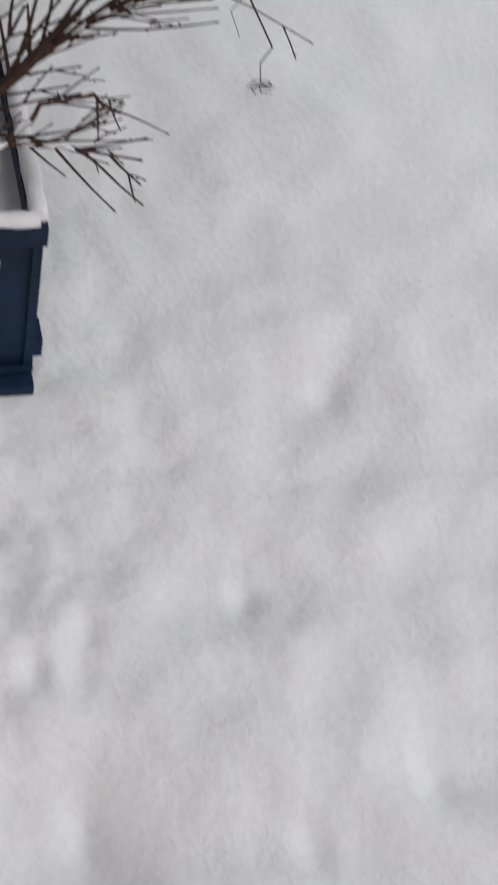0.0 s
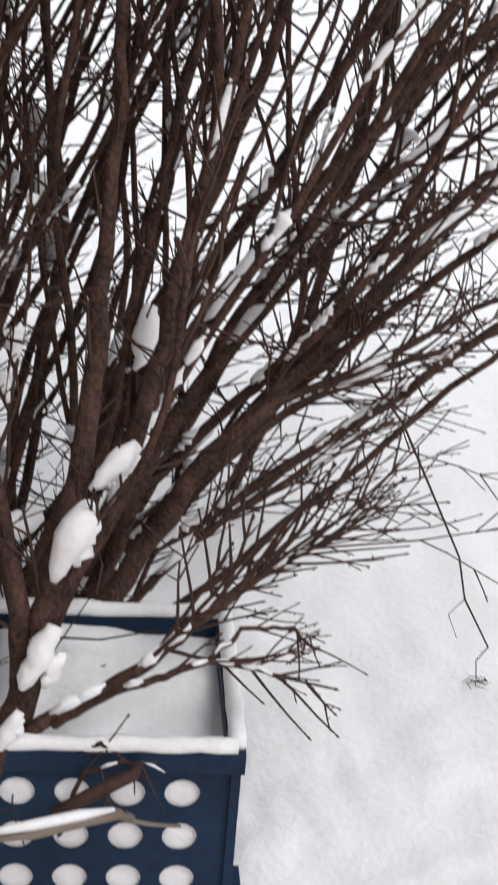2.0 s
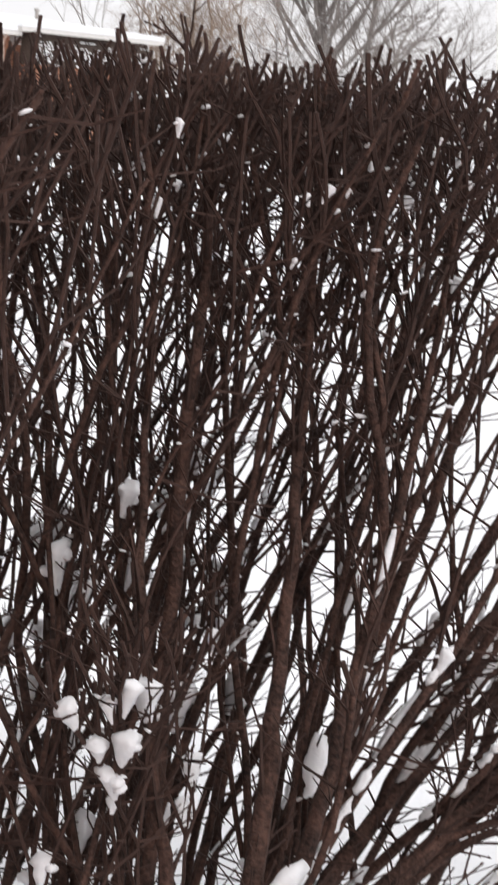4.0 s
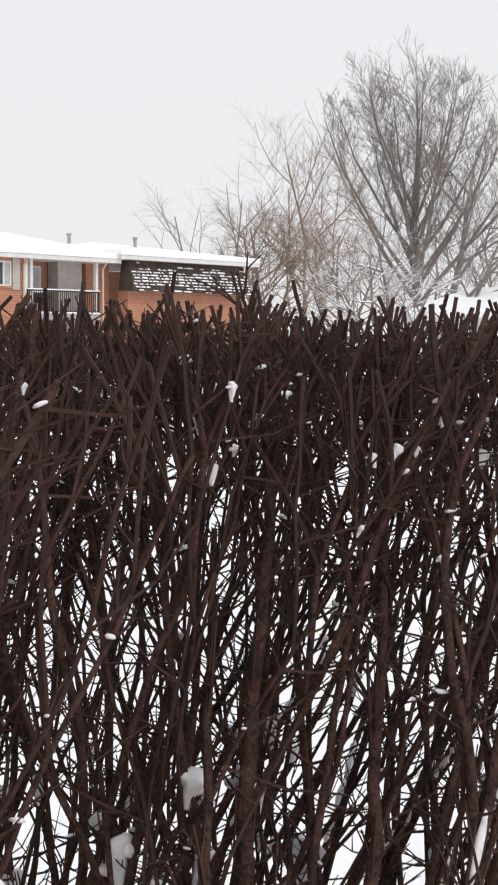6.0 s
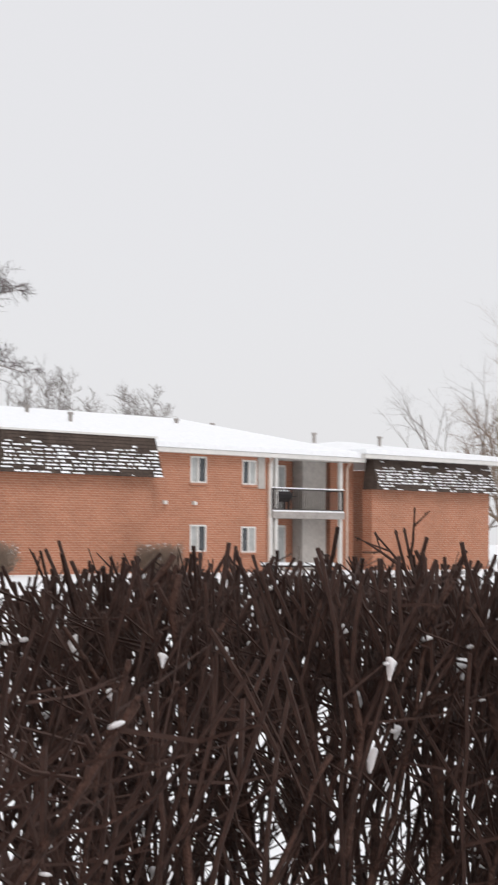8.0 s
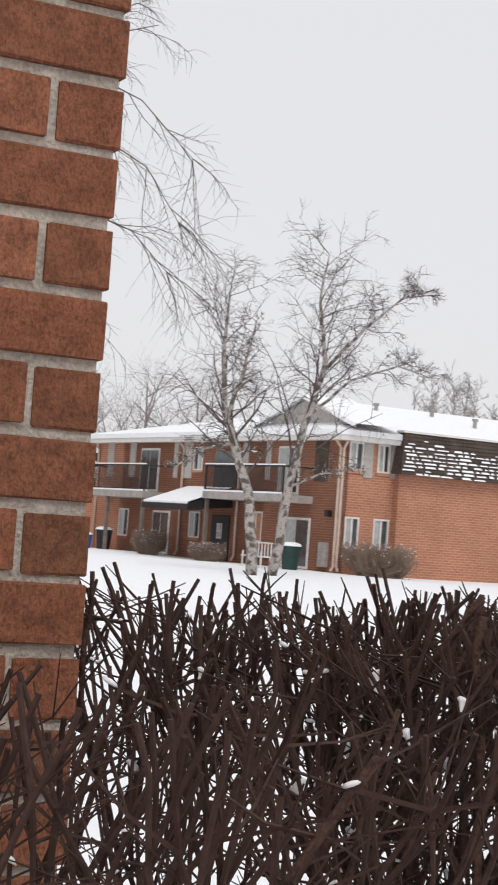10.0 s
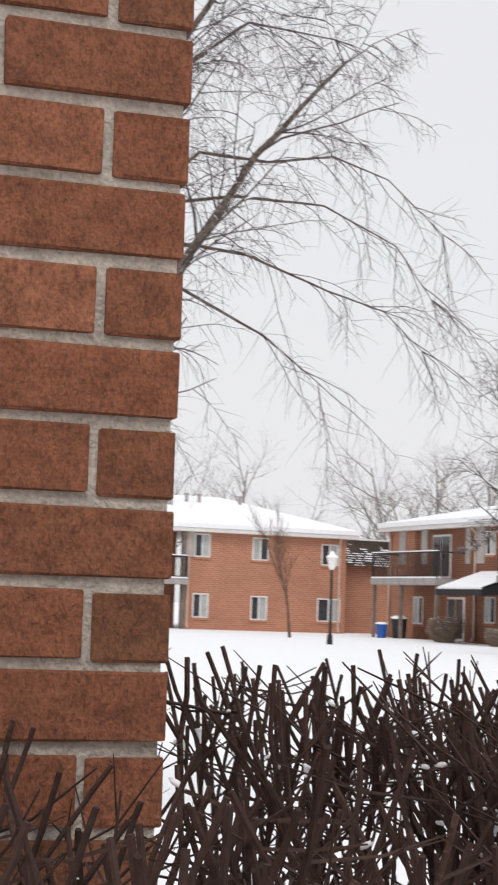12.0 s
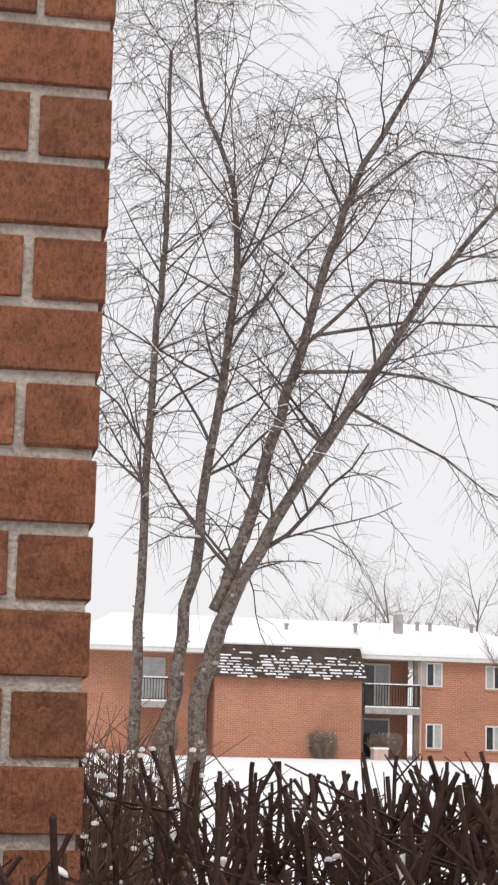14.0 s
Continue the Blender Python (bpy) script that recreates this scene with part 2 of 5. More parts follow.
def holed(buf, s0, s1, z0, z1, holes, y0=0.0, y1=0.3):
    """A wall slab from y0 (outside) to y1 with rectangular holes (s0, s1, z0, z1)."""
    ss = sorted({s0, s1, *[h[0] for h in holes], *[h[1] for h in holes]})
    zz = sorted({z0, z1, *[h[2] for h in holes], *[h[3] for h in holes]})
    for a, b in zip(ss, ss[1:]):
        run = None
        for c, d in zip(zz, zz[1:]):
            mid = ((a + b) / 2, (c + d) / 2)
            if any(h[0] < mid[0] < h[1] and h[2] < mid[1] < h[3] for h in holes):
                if run:
                    buf.box(a, b, y0, y1, *run)
                run = None
            else:
                run = (run[0], d) if run else (c, d)
        if run:
            buf.box(a, b, y0, y1, *run)


def window(parent, s0, s1, z0, z1, rng, y=0.0):
    w = Buf()
    t = 0.07
    w.box(s0, s1, y - 0.02, y + 0.1, z0, z0 + t)
    w.box(s0, s1, y - 0.02, y + 0.1, z1 - t, z1)
    w.box(s0, s0 + t, y - 0.02, y + 0.1, z0 + t, z1 - t)
    w.box(s1 - t, s1, y - 0.02, y + 0.1, z0 + t, z1 - t)
    m = (s0 + s1) / 2
    w.box(m - 0.04, m + 0.04, y - 0.01, y + 0.09, z0 + t, z1 - t)
    o = part("window", w, TRIM, parent, "white sliding window frame")
    dark = rng.random() < 0.5
    box_part("pane", (s0 + t, m - 0.04, y + 0.05, y + 0.07, z0 + t, z1 - t), GLASS if dark else CURTAIN, o)
    box_part("pane", (m + 0.04, s1 - t, y + 0.05, y + 0.07, z0 + t, z1 - t), CURTAIN if dark else GLASS, o)
    box_part("sill", (s0 - 0.05, s1 + 0.05, y - 0.06, y + 0.02, z0 - 0.1, z0), FARBRICK, o)
    return o


def balcony(parent, s0, s1, zr, zs, y0, y1, full=True):
    """Slab from zs, railing up to zr, from y0 (front) to y1."""
    slab = box_part("balcony", (s0, s1, y0, y1, zs - 0.3, zs), CONC, parent, "concrete balcony slab edged with snow")
    sn = Buf()
    sn.box(s0 + 0.02, s1 - 0.02, y0 + 0.02, y0 + 0.25, zs, zs + 0.07)
    part("snow_edge", sn, SNOW, slab)
    r = Buf()
    for z in (zr, zs + 0.12):
        r.box(s0, s1, y0 + 0.05, y0 + 0.1, z - 0.06, z)
    for s in (s0, s1 - 0.07):
        r.box(s, s + 0.07, y0 + 0.05, y0 + 0.12, zs, zr)
        r.box(s, s + 0.05, y0 + 0.05, y1, zr - 0.06, zr)
    part("railing", r, RAIL, slab, "dark balcony railing")
    b = Buf()
    b.box(0, 0.028, y0 + 0.06, y0 + 0.085, zs, zr - 0.05)
    first = part("baluster", b, RAIL, slab)
    first.location.x = k = s0 + 0.15
    while k < s1 - 0.24:
        k += 0.14
        o = new("baluster", first.data)
        o.parent = slab
        o.location.x = k
    cap = Buf()
    cap.box(s0, s1, y0 + 0.03, y0 + 0.12, zr, zr + 0.05)
    part("snow_cap", cap, SNOW, slab)


def mansard(parent, s0, s1, z0, z1, front, back, rng):
    """Steep shingled skirt: overhangs by front at the foot, by back at the top."""
    t = Buf()
    t.box(s0 + 0.15, s1 - 0.15, -back - 0.08, 0.4 - back, z1, z1 + 0.08)
    m = part("mansard", t, TRIM, parent, "brown shingled mansard streaked with snow under a pale board")
    rows = 11
    sn = Buf()
    for i in range(rows):
        o = Buf()
        a, b = i / rows, (i + 1) / rows
        ya, yb = -front + (front - back) * a, -front + (front - back) * b
        za, zb = z0 + (z1 - z0) * a, z0 + (z1 - z0) * b
        k = s0 + 0.25 * a
        e = s1 - 0.25 * a
        o.poly((k, ya - 0.03, za), (e, ya - 0.03, za), (e, yb, zb), (k, yb, zb))
        o.poly((k, ya - 0.03, za), (k, yb, zb), (k, 0.4 - back, zb), (k, 0.4 - back, za))
        o.poly((e, ya - 0.03, za), (e, 0.4 - back, za), (e, 0.4 - back, zb), (e, yb, zb))
        o.poly((k, ya + 0.02, za), (k, ya - 0.03, za), (e, ya - 0.03, za), (e, ya + 0.02, za))
        if i == 0:
            o.poly((k, ya - 0.03, za), (k, 0.4 - back, za), (e, 0.4 - back, za), (e, ya - 0.03, za))
        part("shingle_course", o, SHINGLE, m)
        # snow caught on the courses
        x = k + rng.uniform(0, 0.2)
        share = (0.3, 0.7, 0.95, 0.95, 0.9, 0.9, 0.8, 0.6, 0.3, 0.1, 0.05)[i]
        while x < e - 0.1:
            w = rng.uniform(0.12, 0.65)
            if rng.random() < share:
                x1 = min(x + w, e)
                h = (zb - za) * rng.uniform(0.3, 0.62)
                f = h / (zb - za)
                ym = ya + (yb - ya) * f
                sn.poly((x, ya - 0.06, za), (x1, ya - 0.06, za), (x1 - 0.05, ym - 0.02, za + h), (x + 0.04, ym - 0.03, za + h * rng.uniform(0.7, 1.1)))
                sn.poly((x, ya - 0.03, za), (x1, ya - 0.03, za), (x1, ya - 0.06, za), (x, ya - 0.06, za))
            x += w + rng.uniform(0.02, 0.12)
    part("snow", sn, SNOW, m)["kind"] = "stuff"
    return m


def roof(parent, s0, s1, ze, zr, depth, over=0.45, hip0=3.0, hip1=3.0, snow=0.22):
    """Low hipped roof under snow: eaves at ze, ridge at zr, depth across."""
    r = Buf()
    h = depth / 2
    a = [(s0 - over, -over, ze), (s1 + over, -over, ze), (s1 + over, depth + over, ze), (s0 - over, depth + over, ze)]
    g = [(s0 + hip0, h, zr), (s1 - hip1, h, zr)]
    lift = lambda p: (p[0], p[1], p[2] + snow)
    A, G = [lift(p) for p in a], [lift(p) for p in g]
    r.poly(A[0], A[1], G[1], G[0])
    r.poly(A[1], A[2], G[1])
    r.poly(A[2], A[3], G[0], G[1])
    r.poly(A[3], A[0], G[0])
    for i in range(4):
        j = (i + 1) % 4
        r.poly(a[i], a[j], A[j], A[i])
    o = part("roof", r, SNOW, parent, "low roof under an even blanket of snow")
    f = Buf()
    f.box(s0 - over + 0.03, s1 + over - 0.03, -over + 0.03, depth + over - 0.03, ze - 0.2, ze - 0.004)
    part("fascia", f, TRIM, o, "pale painted eaves board")
    return o


def vent(parent, s, y, z, h=0.5, r=0.09):
    b = Buf()
    b.tube([(s, y, z), (s, y, z + h)], [r, r], 8)
    b.tube([(s, y, z + h * 0.8), (s, y, z + h)], [r * 1.5, r * 1.5], 8)
    part("vent_pipe", b, CONC, parent)


def drain(parent, s, y=-0.08, z=5.1):
    b = Buf()
    b.tube([(s, y - 0.25, z), (s, y, z - 0.3), (s, y, 0.25), (s, y - 0.12, 0.08)], [0.055] * 4, 6)
    part("drainpipe", b, PIPE, parent)


rng = random.Random(5)

# long block seen broadside
blockB = thing("apartment_building", face_matrix(-20.1, 61.8, U, -V), "two-storey orange brick apartment block with snowy mansard bay", "building")
wins = [(0.28, 0.95, 3.98, 5.1), (0.28, 0.95, 0.98, 2.2), (1.62, 2.2, 3.98, 5.1), (1.62, 2.35, 0.98, 2.2),
        (12.8, 13.75, 3.85, 5.0), (12.8, 13.75, 0.88, 2.05), (15.9, 16.78, 3.85, 4.95), (15.85, 16.75, 0.85, 2.0)]
wb = Buf()
holed(wb, 0, 17.6, -0.3, 5.25, wins)
holed(wb, 0.0, 0.3, -0.3, 5.25, [], 0.3, 9)
holed(wb, 33.2, 33.5, -0.3, 5.25, [], 0.0, 11)
box_part("wall", (2.45, 10.3, -0.35, 0.0, -0.3, 4.1), FARBRICK, blockB)
box_part("wall", (24.2, 33.2, -0.3, 0.3, -0.3, 4.1), FARBRICK, blockB)
box_part("wall", (22.6, 24.2, 0.9, 1.2, -0.3, 5.25), FARBRICK, blockB)
box_part("wall", (17.6, 22.6, 1.6, 1.9, -0.3, 5.25), FARBRICK, blockB)
part("wall", wb, FARBRICK, blockB, "orange-red brick wall")
for w in wins:
    window(blockB, *w, rng)
mansard(blockB, 2.2, 10.55, 4.0, 5.62, 0.78, 0.52, rng)
mansard(blockB, 24.1, 33.4, 3.85, 5.45, 0.75, 0.2, rng)
roof(blockB, 0, 23.2, 5.3, 6.9, 11.5, hip0=3.0, hip1=6.0)
roof(blockB, 24.0, 33.3, 5.5, 6.3, 11.0, hip0=4, hip1=4, over=0.75)
balcony(blockB, 17.75, 22.5, 3.75, 2.7, -0.1, 1.6)
for s, d in ((18.0, 0.16), (22.3, 0.16), (17.62, 0.2)):
    box_part("post", (s, s + d, 0.0, d, 0, 5.1), TRIM, blockB)
box_part("partition", (20.7, 22.3, 0.9, 1.55, 0, 5.2), CREAM, blockB)
for z0, z1 in ((2.75, 4.9), (0.02, 2.1)):
    o = box_part("patio_door", (18.3, 20.2, 1.52, 1.6, z0, z1), TRIM, blockB)
    box_part("pane", (18.4, 19.2, 1.49, 1.52, z0 + 0.1, z1 - 0.1), GLASS, o)
    box_part("pane", (19.3, 20.1, 1.49, 1.52, z0 + 0.1, z1 - 0.1), CURTAIN, o)
for s in (-0.02, 17.5, 22.7):
    drain(blockB, s)
for s, y, z in ((4.5, 4.5, 6.6), (7.5, 4.6, 6.6), (8.6, 3.0, 6.3), (16.0, 4.5, 6.5), (19.2, 5.5, 6.5), (24.2, 3.5, 6.2), (28.5, 3.0, 6.2), (2.0, 3.5, 6.3)):
    vent(blockB, s, y, z)
for s in (11.2, 12.9):
    box_part("wall_lamp", (s, s + 0.18, -0.15, 0.0, 2.9, 3.05), TRIM, blockB)
for s, z in ((16.85, 3.7), (0.95, 3.75), (2.25, 3.8)):
    box_part("shutter", (s, s + 0.42, -0.06, 0.0, z, z + 1.5), CREAM, blockB)

# its end wing with balconies and the entrance
blockC = thing("apartment_building", face_matrix(-20.1, 61.8, V, -U), "brick apartment wing with entrance awning and railed balconies", "building")
winsC = [(5.6, 6.6, 0.95, 2.2), (10.85, 11.8, 0.9, 2.05), (10.95, 11.8, 3.85, 4.9), (17.75, 18.75, 0.7, 2.0)]
wc = Buf()
holed(wc, 0.0, 8.0, -0.3, 5.3, winsC, 0.0, 0.3)
holed(wc, 8.0, 21.6, -0.3, 5.3, winsC, 0.0, 0.3)
box_part("wall", (21.3, 21.6, 0.3, 1.6, -0.3, 5.3), FARBRICK, blockC)
part("wall", wc, FARBRICK, blockC, "orange-red brick wall")
for w in winsC:
    window(blockC, *w, rng)
roof(blockC, 11.6, 21.6, 5.3, 6.6, 11.0, hip0=0.0, hip1=4)
g = Buf()
g.poly((-0.6, 0.2, 5.75), (6.5, 0.2, 5.75), (3.0, 0.2, 6.85))
g.poly((-0.6, 0.2, 5.75), (3.0, 0.2, 6.85), (3.0, 2.2, 6.85), (-0.6, 2.2, 5.75))
g.poly((6.5, 0.2, 5.75), (6.5, 2.2, 5.75), (3.0, 2.2, 6.85), (3.0, 0.2, 6.85))
part("gable", g, CREAM, blockC, "grey sided gable")
gs = Buf()
for a, b in (((-1.0, 5.72), (3.0, 6.98)), ((3.0, 6.98), (6.9, 5.72))):
    gs.poly((a[0], -0.2, a[1]), (b[0], -0.2, b[1]), (b[0], 2.2, b[1]), (a[0], 2.2, a[1]))
    gs.poly((a[0], -0.2, a[1] - 0.16), (b[0], -0.2, b[1] - 0.16), (b[0], -0.2, b[1]), (a[0], -0.2, a[1]))
part("gable_snow", gs, SNOW, blockC)
balcony(blockC, 1.9, 8.1, 4.02, 2.9, -1.5, 0.0)
balcony(blockC, 13.6, 20.4, 4.0, 2.8, -1.5, 0.0)
for s in (2.0, 7.9, 13.7, 17.3, 20.2):
    box_part("post", (s, s + 0.14, -1.4, -1.26, 0, 2.6), WOOD, blockC)
for s0, s1, z0, z1 in ((1.95, 3.9, 0.05, 2.05), (13.6, 15.2, 0.05, 2.0), (3.0, 4.6, 2.95, 4.9), (15.0, 16.8, 2.85, 4.85)):
    o = box_part("patio_door", (s0, s1, -0.05, 0.0, z0, z1), TRIM, blockC)
    m = (s0 + s1) / 2
    box_part("pane", (s0 + 0.1, m - 0.05, -0.08, -0.05, z0 + 0.1, z1 - 0.1), GLASS, o)
    box_part("pane", (m + 0.05, s1 - 0.1, -0.08, -0.05, z0 + 0.1, z1 - 0.1), CURTAIN if s0 < 10 else GLASS, o)
for s0, s1 in ((1.0, 1.9), (5.2, 5.6), (7.0, 7.5), (11.9, 12.7), (13.2, 13.6), (17.4, 18.0), (19.7, 20.4)):
    box_part("panel", (s0, s1, -0.04, 0.0, 3.5, 5.1), CREAM if s0 != 1.0 else SHINGLE, blockC)
for s in (0.05, 7.6, 12.6, 21.3):
    drain(blockC, s)
o = box_part("door", (8.2, 9.7, -0.06, 0.0, 0.0, 1.95), BLACK, blockC, "black entrance door with white grille")
for i in range(4):
    box_part("grille_bar", (8.75 + i * 0.12, 8.79 + i * 0.12, -0.09, -0.06, 0.95, 1.6), TRIM, o)
for z in (0.95, 1.25, 1.56):
    box_part("grille_bar", (8.75, 9.15, -0.1, -0.065, z, z + 0.04), TRIM, o)
box_part("entry_window", (7.9, 9.8, -0.05, 0.0, 3.15, 4.7), GLASS, blockC)
a = Buf()
a.poly((8.1, 0, 3.05), (8.1, -2.2, 2.3), (12.2, -2.2, 2.3), (12.2, 0, 3.05))
a.poly((8.1, 0, 3.05), (8.1, 0, 2.3), (8.1, -2.2, 2.05), (8.1, -2.2, 2.3))
a.poly((8.1, -2.2, 2.3), (8.1, -2.2, 2.05), (12.2, -2.2, 2.05), (12.2, -2.2, 2.3))
a.poly((12.2, 0, 3.05), (12.2, -2.2, 2.3), (12.2, -2.2, 2.05), (12.2, 0, 2.3))
o = part("awning", a, BLACK, blockC, "black awning topped with snow")
a = Buf()
a.poly((8.15, 0, 3.16), (8.15, -2.15, 2.4), (12.15, -2.15, 2.4), (12.15, 0, 3.16))
a.poly((8.15, -2.15, 2.4), (8.15, -2.15, 2.31), (12.15, -2.15, 2.31), (12.15, -2.15, 2.4))
part("snow", a, SNOW, o)
box_part("meter_box", (0.55, 1.05, -0.18, 0.0, 0.2, 1.15), CONC, blockC)
box_part("wall_lamp", (0.5, 0.72, -0.2, 0.0, 2.15, 2.4), BLACK, blockC)

# the wing beyond
blockD = thing("apartment_building", face_matrix(-44.8, 73.2, U, -V), "far two-storey red brick apartment wing with snowy roof", "building")
winsD = [(-2.2, -1.35, 3.6, 4.78), (-2.2, -1.35, 0.58, 1.8), (0.9, 1.8, 3.56, 4.72), (0.9, 1.8, 0.55, 1.77), (4.7, 5.65, 3.45, 4.55), (4.55, 5.85, 0.57, 1.77)]
wd = Buf()
holed(wd, -2.65, 6.1, -0.4, 5.0, winsD)
box_part("wall", (5.8, 6.1, 0.3, 9, -0.4, 5.0), FARBRICK, blockD)
box_part("wall", (-13.0, -5.75, -0.9, -0.6, -0.4, 3.9), FARBRICK, blockD)
box_part("wall", (-6.05, -5.75, -0.6, 1.6, -0.4, 5.0), FARBRICK, blockD)
box_part("wall", (-13.0, -2.65, 1.5, 1.8, -0.4, 5.0), FARBRICK, blockD)
box_part("wall", (-20.0, -13.0, 1.0, 1.3, -0.4, 5.0), FARBRICK, blockD)
box_part("wall", (6.1, 17, 3.0, 3.3, -0.4, 5.0), FARBRICK, blockD)
part("wall", wd, FARBRICK, blockD, "red brick wall")
mansard(blockD, 6.2, 15, 3.6, 4.95, -2.4, -2.8, rng)
for w in winsD:
    window(blockD, *w, rng)
mansard(blockD, -13.1, -5.6, 3.75, 5.3, 1.25, 0.75, rng)
roof(blockD, -20.0, 6.2, 5.05, 6.8, 12.0, hip0=3, hip1=5)
balcony(blockD, -5.5, -2.7, 3.62, 2.5, -0.6, 1.5)
o = box_part("patio_door", (-5.2, -3.6, 1.42, 1.5, 2.55, 4.7), TRIM, blockD)
box_part("pane", (-5.1, -4.45, 1.4, 1.42, 2.65, 4.6), GLASS, o)
box_part("pane", (-4.35, -3.7, 1.4, 1.42, 2.65, 4.6), CURTAIN, o)
o = box_part("patio_door", (-5.2, -3.6, 1.42, 1.5, 0.0, 2.0), TRIM, blockD)
box_part("pane", (-5.1, -3.7, 1.4, 1.42, 0.1, 1.9), GLASS, o)
for s in (-5.6, -2.85):
    box_part("post", (s, s + 0.2, -0.1, 0.1, 0, 5.0), WOOD, blockD)
box_part("panel", (-2.65, -2.2, -0.05, 0.0, 3.6, 5.0), CREAM, blockD)
balcony(blockD, -16.6, -14.9, 3.6, 2.5, -0.4, 1.0)
box_part("patio_door", (-16.4, -15.1, 0.92, 1.0, 2.55, 4.6), CURTAIN, blockD)
box_part("chimney", (-2.7, -2.3, 3.5, 3.9, 6.3, 7.35), CONC, blockD)
for s, y, z in ((-8.5, 3.5, 6.2), (-1.2, 4.5, 6.6), (-0.5, 4.5, 6.6), (1.8, 4.5, 6.6), (-11.3, 4.0, 6.5), (-5.0, 3.0, 6.3)):
    vent(blockD, s, y, z, 0.45)
for s in (5.7, -2.5):
    drain(blockD, s, z=4.9)


# ---------------------------------------------------------------- a pale house beyond the trees
houseR = thing("house", pose(15.6, 118, 0, 0, 0, -12), "pale low house with snow-covered roof among trees", "house")
hb = Buf()
holed(hb, -3.5, 16, -0.3, 3.2, [(-1.5, -0.4, 1.6, 2.6), (1.5, 2.6, 1.6, 2.6), (4.5, 5.6, 1.6, 2.6)])
box_part("wall", (-3.5, -3.2, 0.3, 8, -0.3, 3.2), TRIM, houseR)
part("wall", hb, TRIM, houseR)
roof(houseR, -3.5, 16, 3.2, 5.2, 8.0, hip0=4, hip1=4)
for s in (-1.5, 1.5, 4.5):
    window(houseR, s, s + 1.1, 1.6, 2.6, rng)


# ---------------------------------------------------------------- bare trees
def grow(buf, twigs, snow, p, d, length, rad, level, rng, up=0.15, droop=0.0, spread=0.7, kids=4, maxlevel=3, wig=0.12, snowy=0.0, fine=0.006):
    steps = 5 if level < maxlevel else 4
    pts, rr = [p.copy()], [rad]
    d = d.normalized()
    for i in range(steps):
        d = (d + Vector((rng.gauss(0, wig), rng.gauss(0, wig), rng.gauss(0, wig) + up * (0.3 if level else 0.2) - (droop * (level >= maxlevel - 1))))).normalized()
        p = p + d * (length / steps)
        pts.append(p.copy())
        rr.append(rad * (1 - 0.72 * (i + 1) / steps))
    (buf if level < 1 else twigs).tube(pts, rr, 7 if level == 0 else 5 if level == 1 else 3, cap=level < 2)
    if snowy and level > 0:
        for a, b, r in zip(pts, pts[1:], rr):
            w = b - a
            if abs(w.z) < 0.75 * w.length and rng.random() < snowy:
                o = Vector((0, 0, r * 0.8 + 0.004))
                snow.tube([a + o, (a + b) / 2 + o * 1.3, b + o], [r * 0.9, r * 1.1, r * 0.8], 4)
    if level >= maxlevel:
        return
    n = kids if level else kids + 2
    for i in range(n):
        f = 0.25 + 0.72 * (i + rng.random() * 0.8) / n
        q = pts[0]
        k = min(int(f * steps), steps - 1)
        q = pts[k].lerp(pts[k + 1], f * steps - k)
        dd = (pts[k + 1] - pts[k]).normalized()
        side = Vector((rng.gauss(0, 1), rng.gauss(0, 1), rng.gauss(0, 0.6)))
        side = (side - dd * side.dot(dd)).normalized()
        nd = dd * (1 - 0.5 * spread) + side * spread + Vector((0, 0, up))
        grow(buf, twigs, snow, q, nd, length * rng.uniform(0.42, 0.68) * (1.15 - 0.5 * f), max(rr[k] * rng.uniform(0.45, 0.7), fine if level > 1 else fine * 2), level + 1, rng, up, droop, spread, kids, maxlevel, wig, snowy, fine)


def tree(name, x, y, stems, label, bark, twigmat, seed, kids=5, maxlevel=3, up=0.15, droop=0.0, spread=0.7, snowy=0.0, wig=0.1, group=""):
    """stems: (lean x, lean y, length, radius) from the foot."""
    r = random.Random(seed)
    t = thing(name, pose(x, y, 0), label, "tree", group)
    w, s = Buf(), Buf()
    for lx, ly, ln, rad in stems:
        b = Buf()
        grow(b, w, s, Vector((lx * 0.15, ly * 0.15, -0.1)), Vector((lx, ly, 1)), ln, rad, 0, r, up, droop, spread, kids, maxlevel, wig, snowy)
        part("trunk", b, bark, t, smooth=True)
    part("crown", w, twigmat, t)["kind"] = "stuff"
    if s.v:
        part("snow", s, SNOW, t)["kind"] = "stuff"
    return t


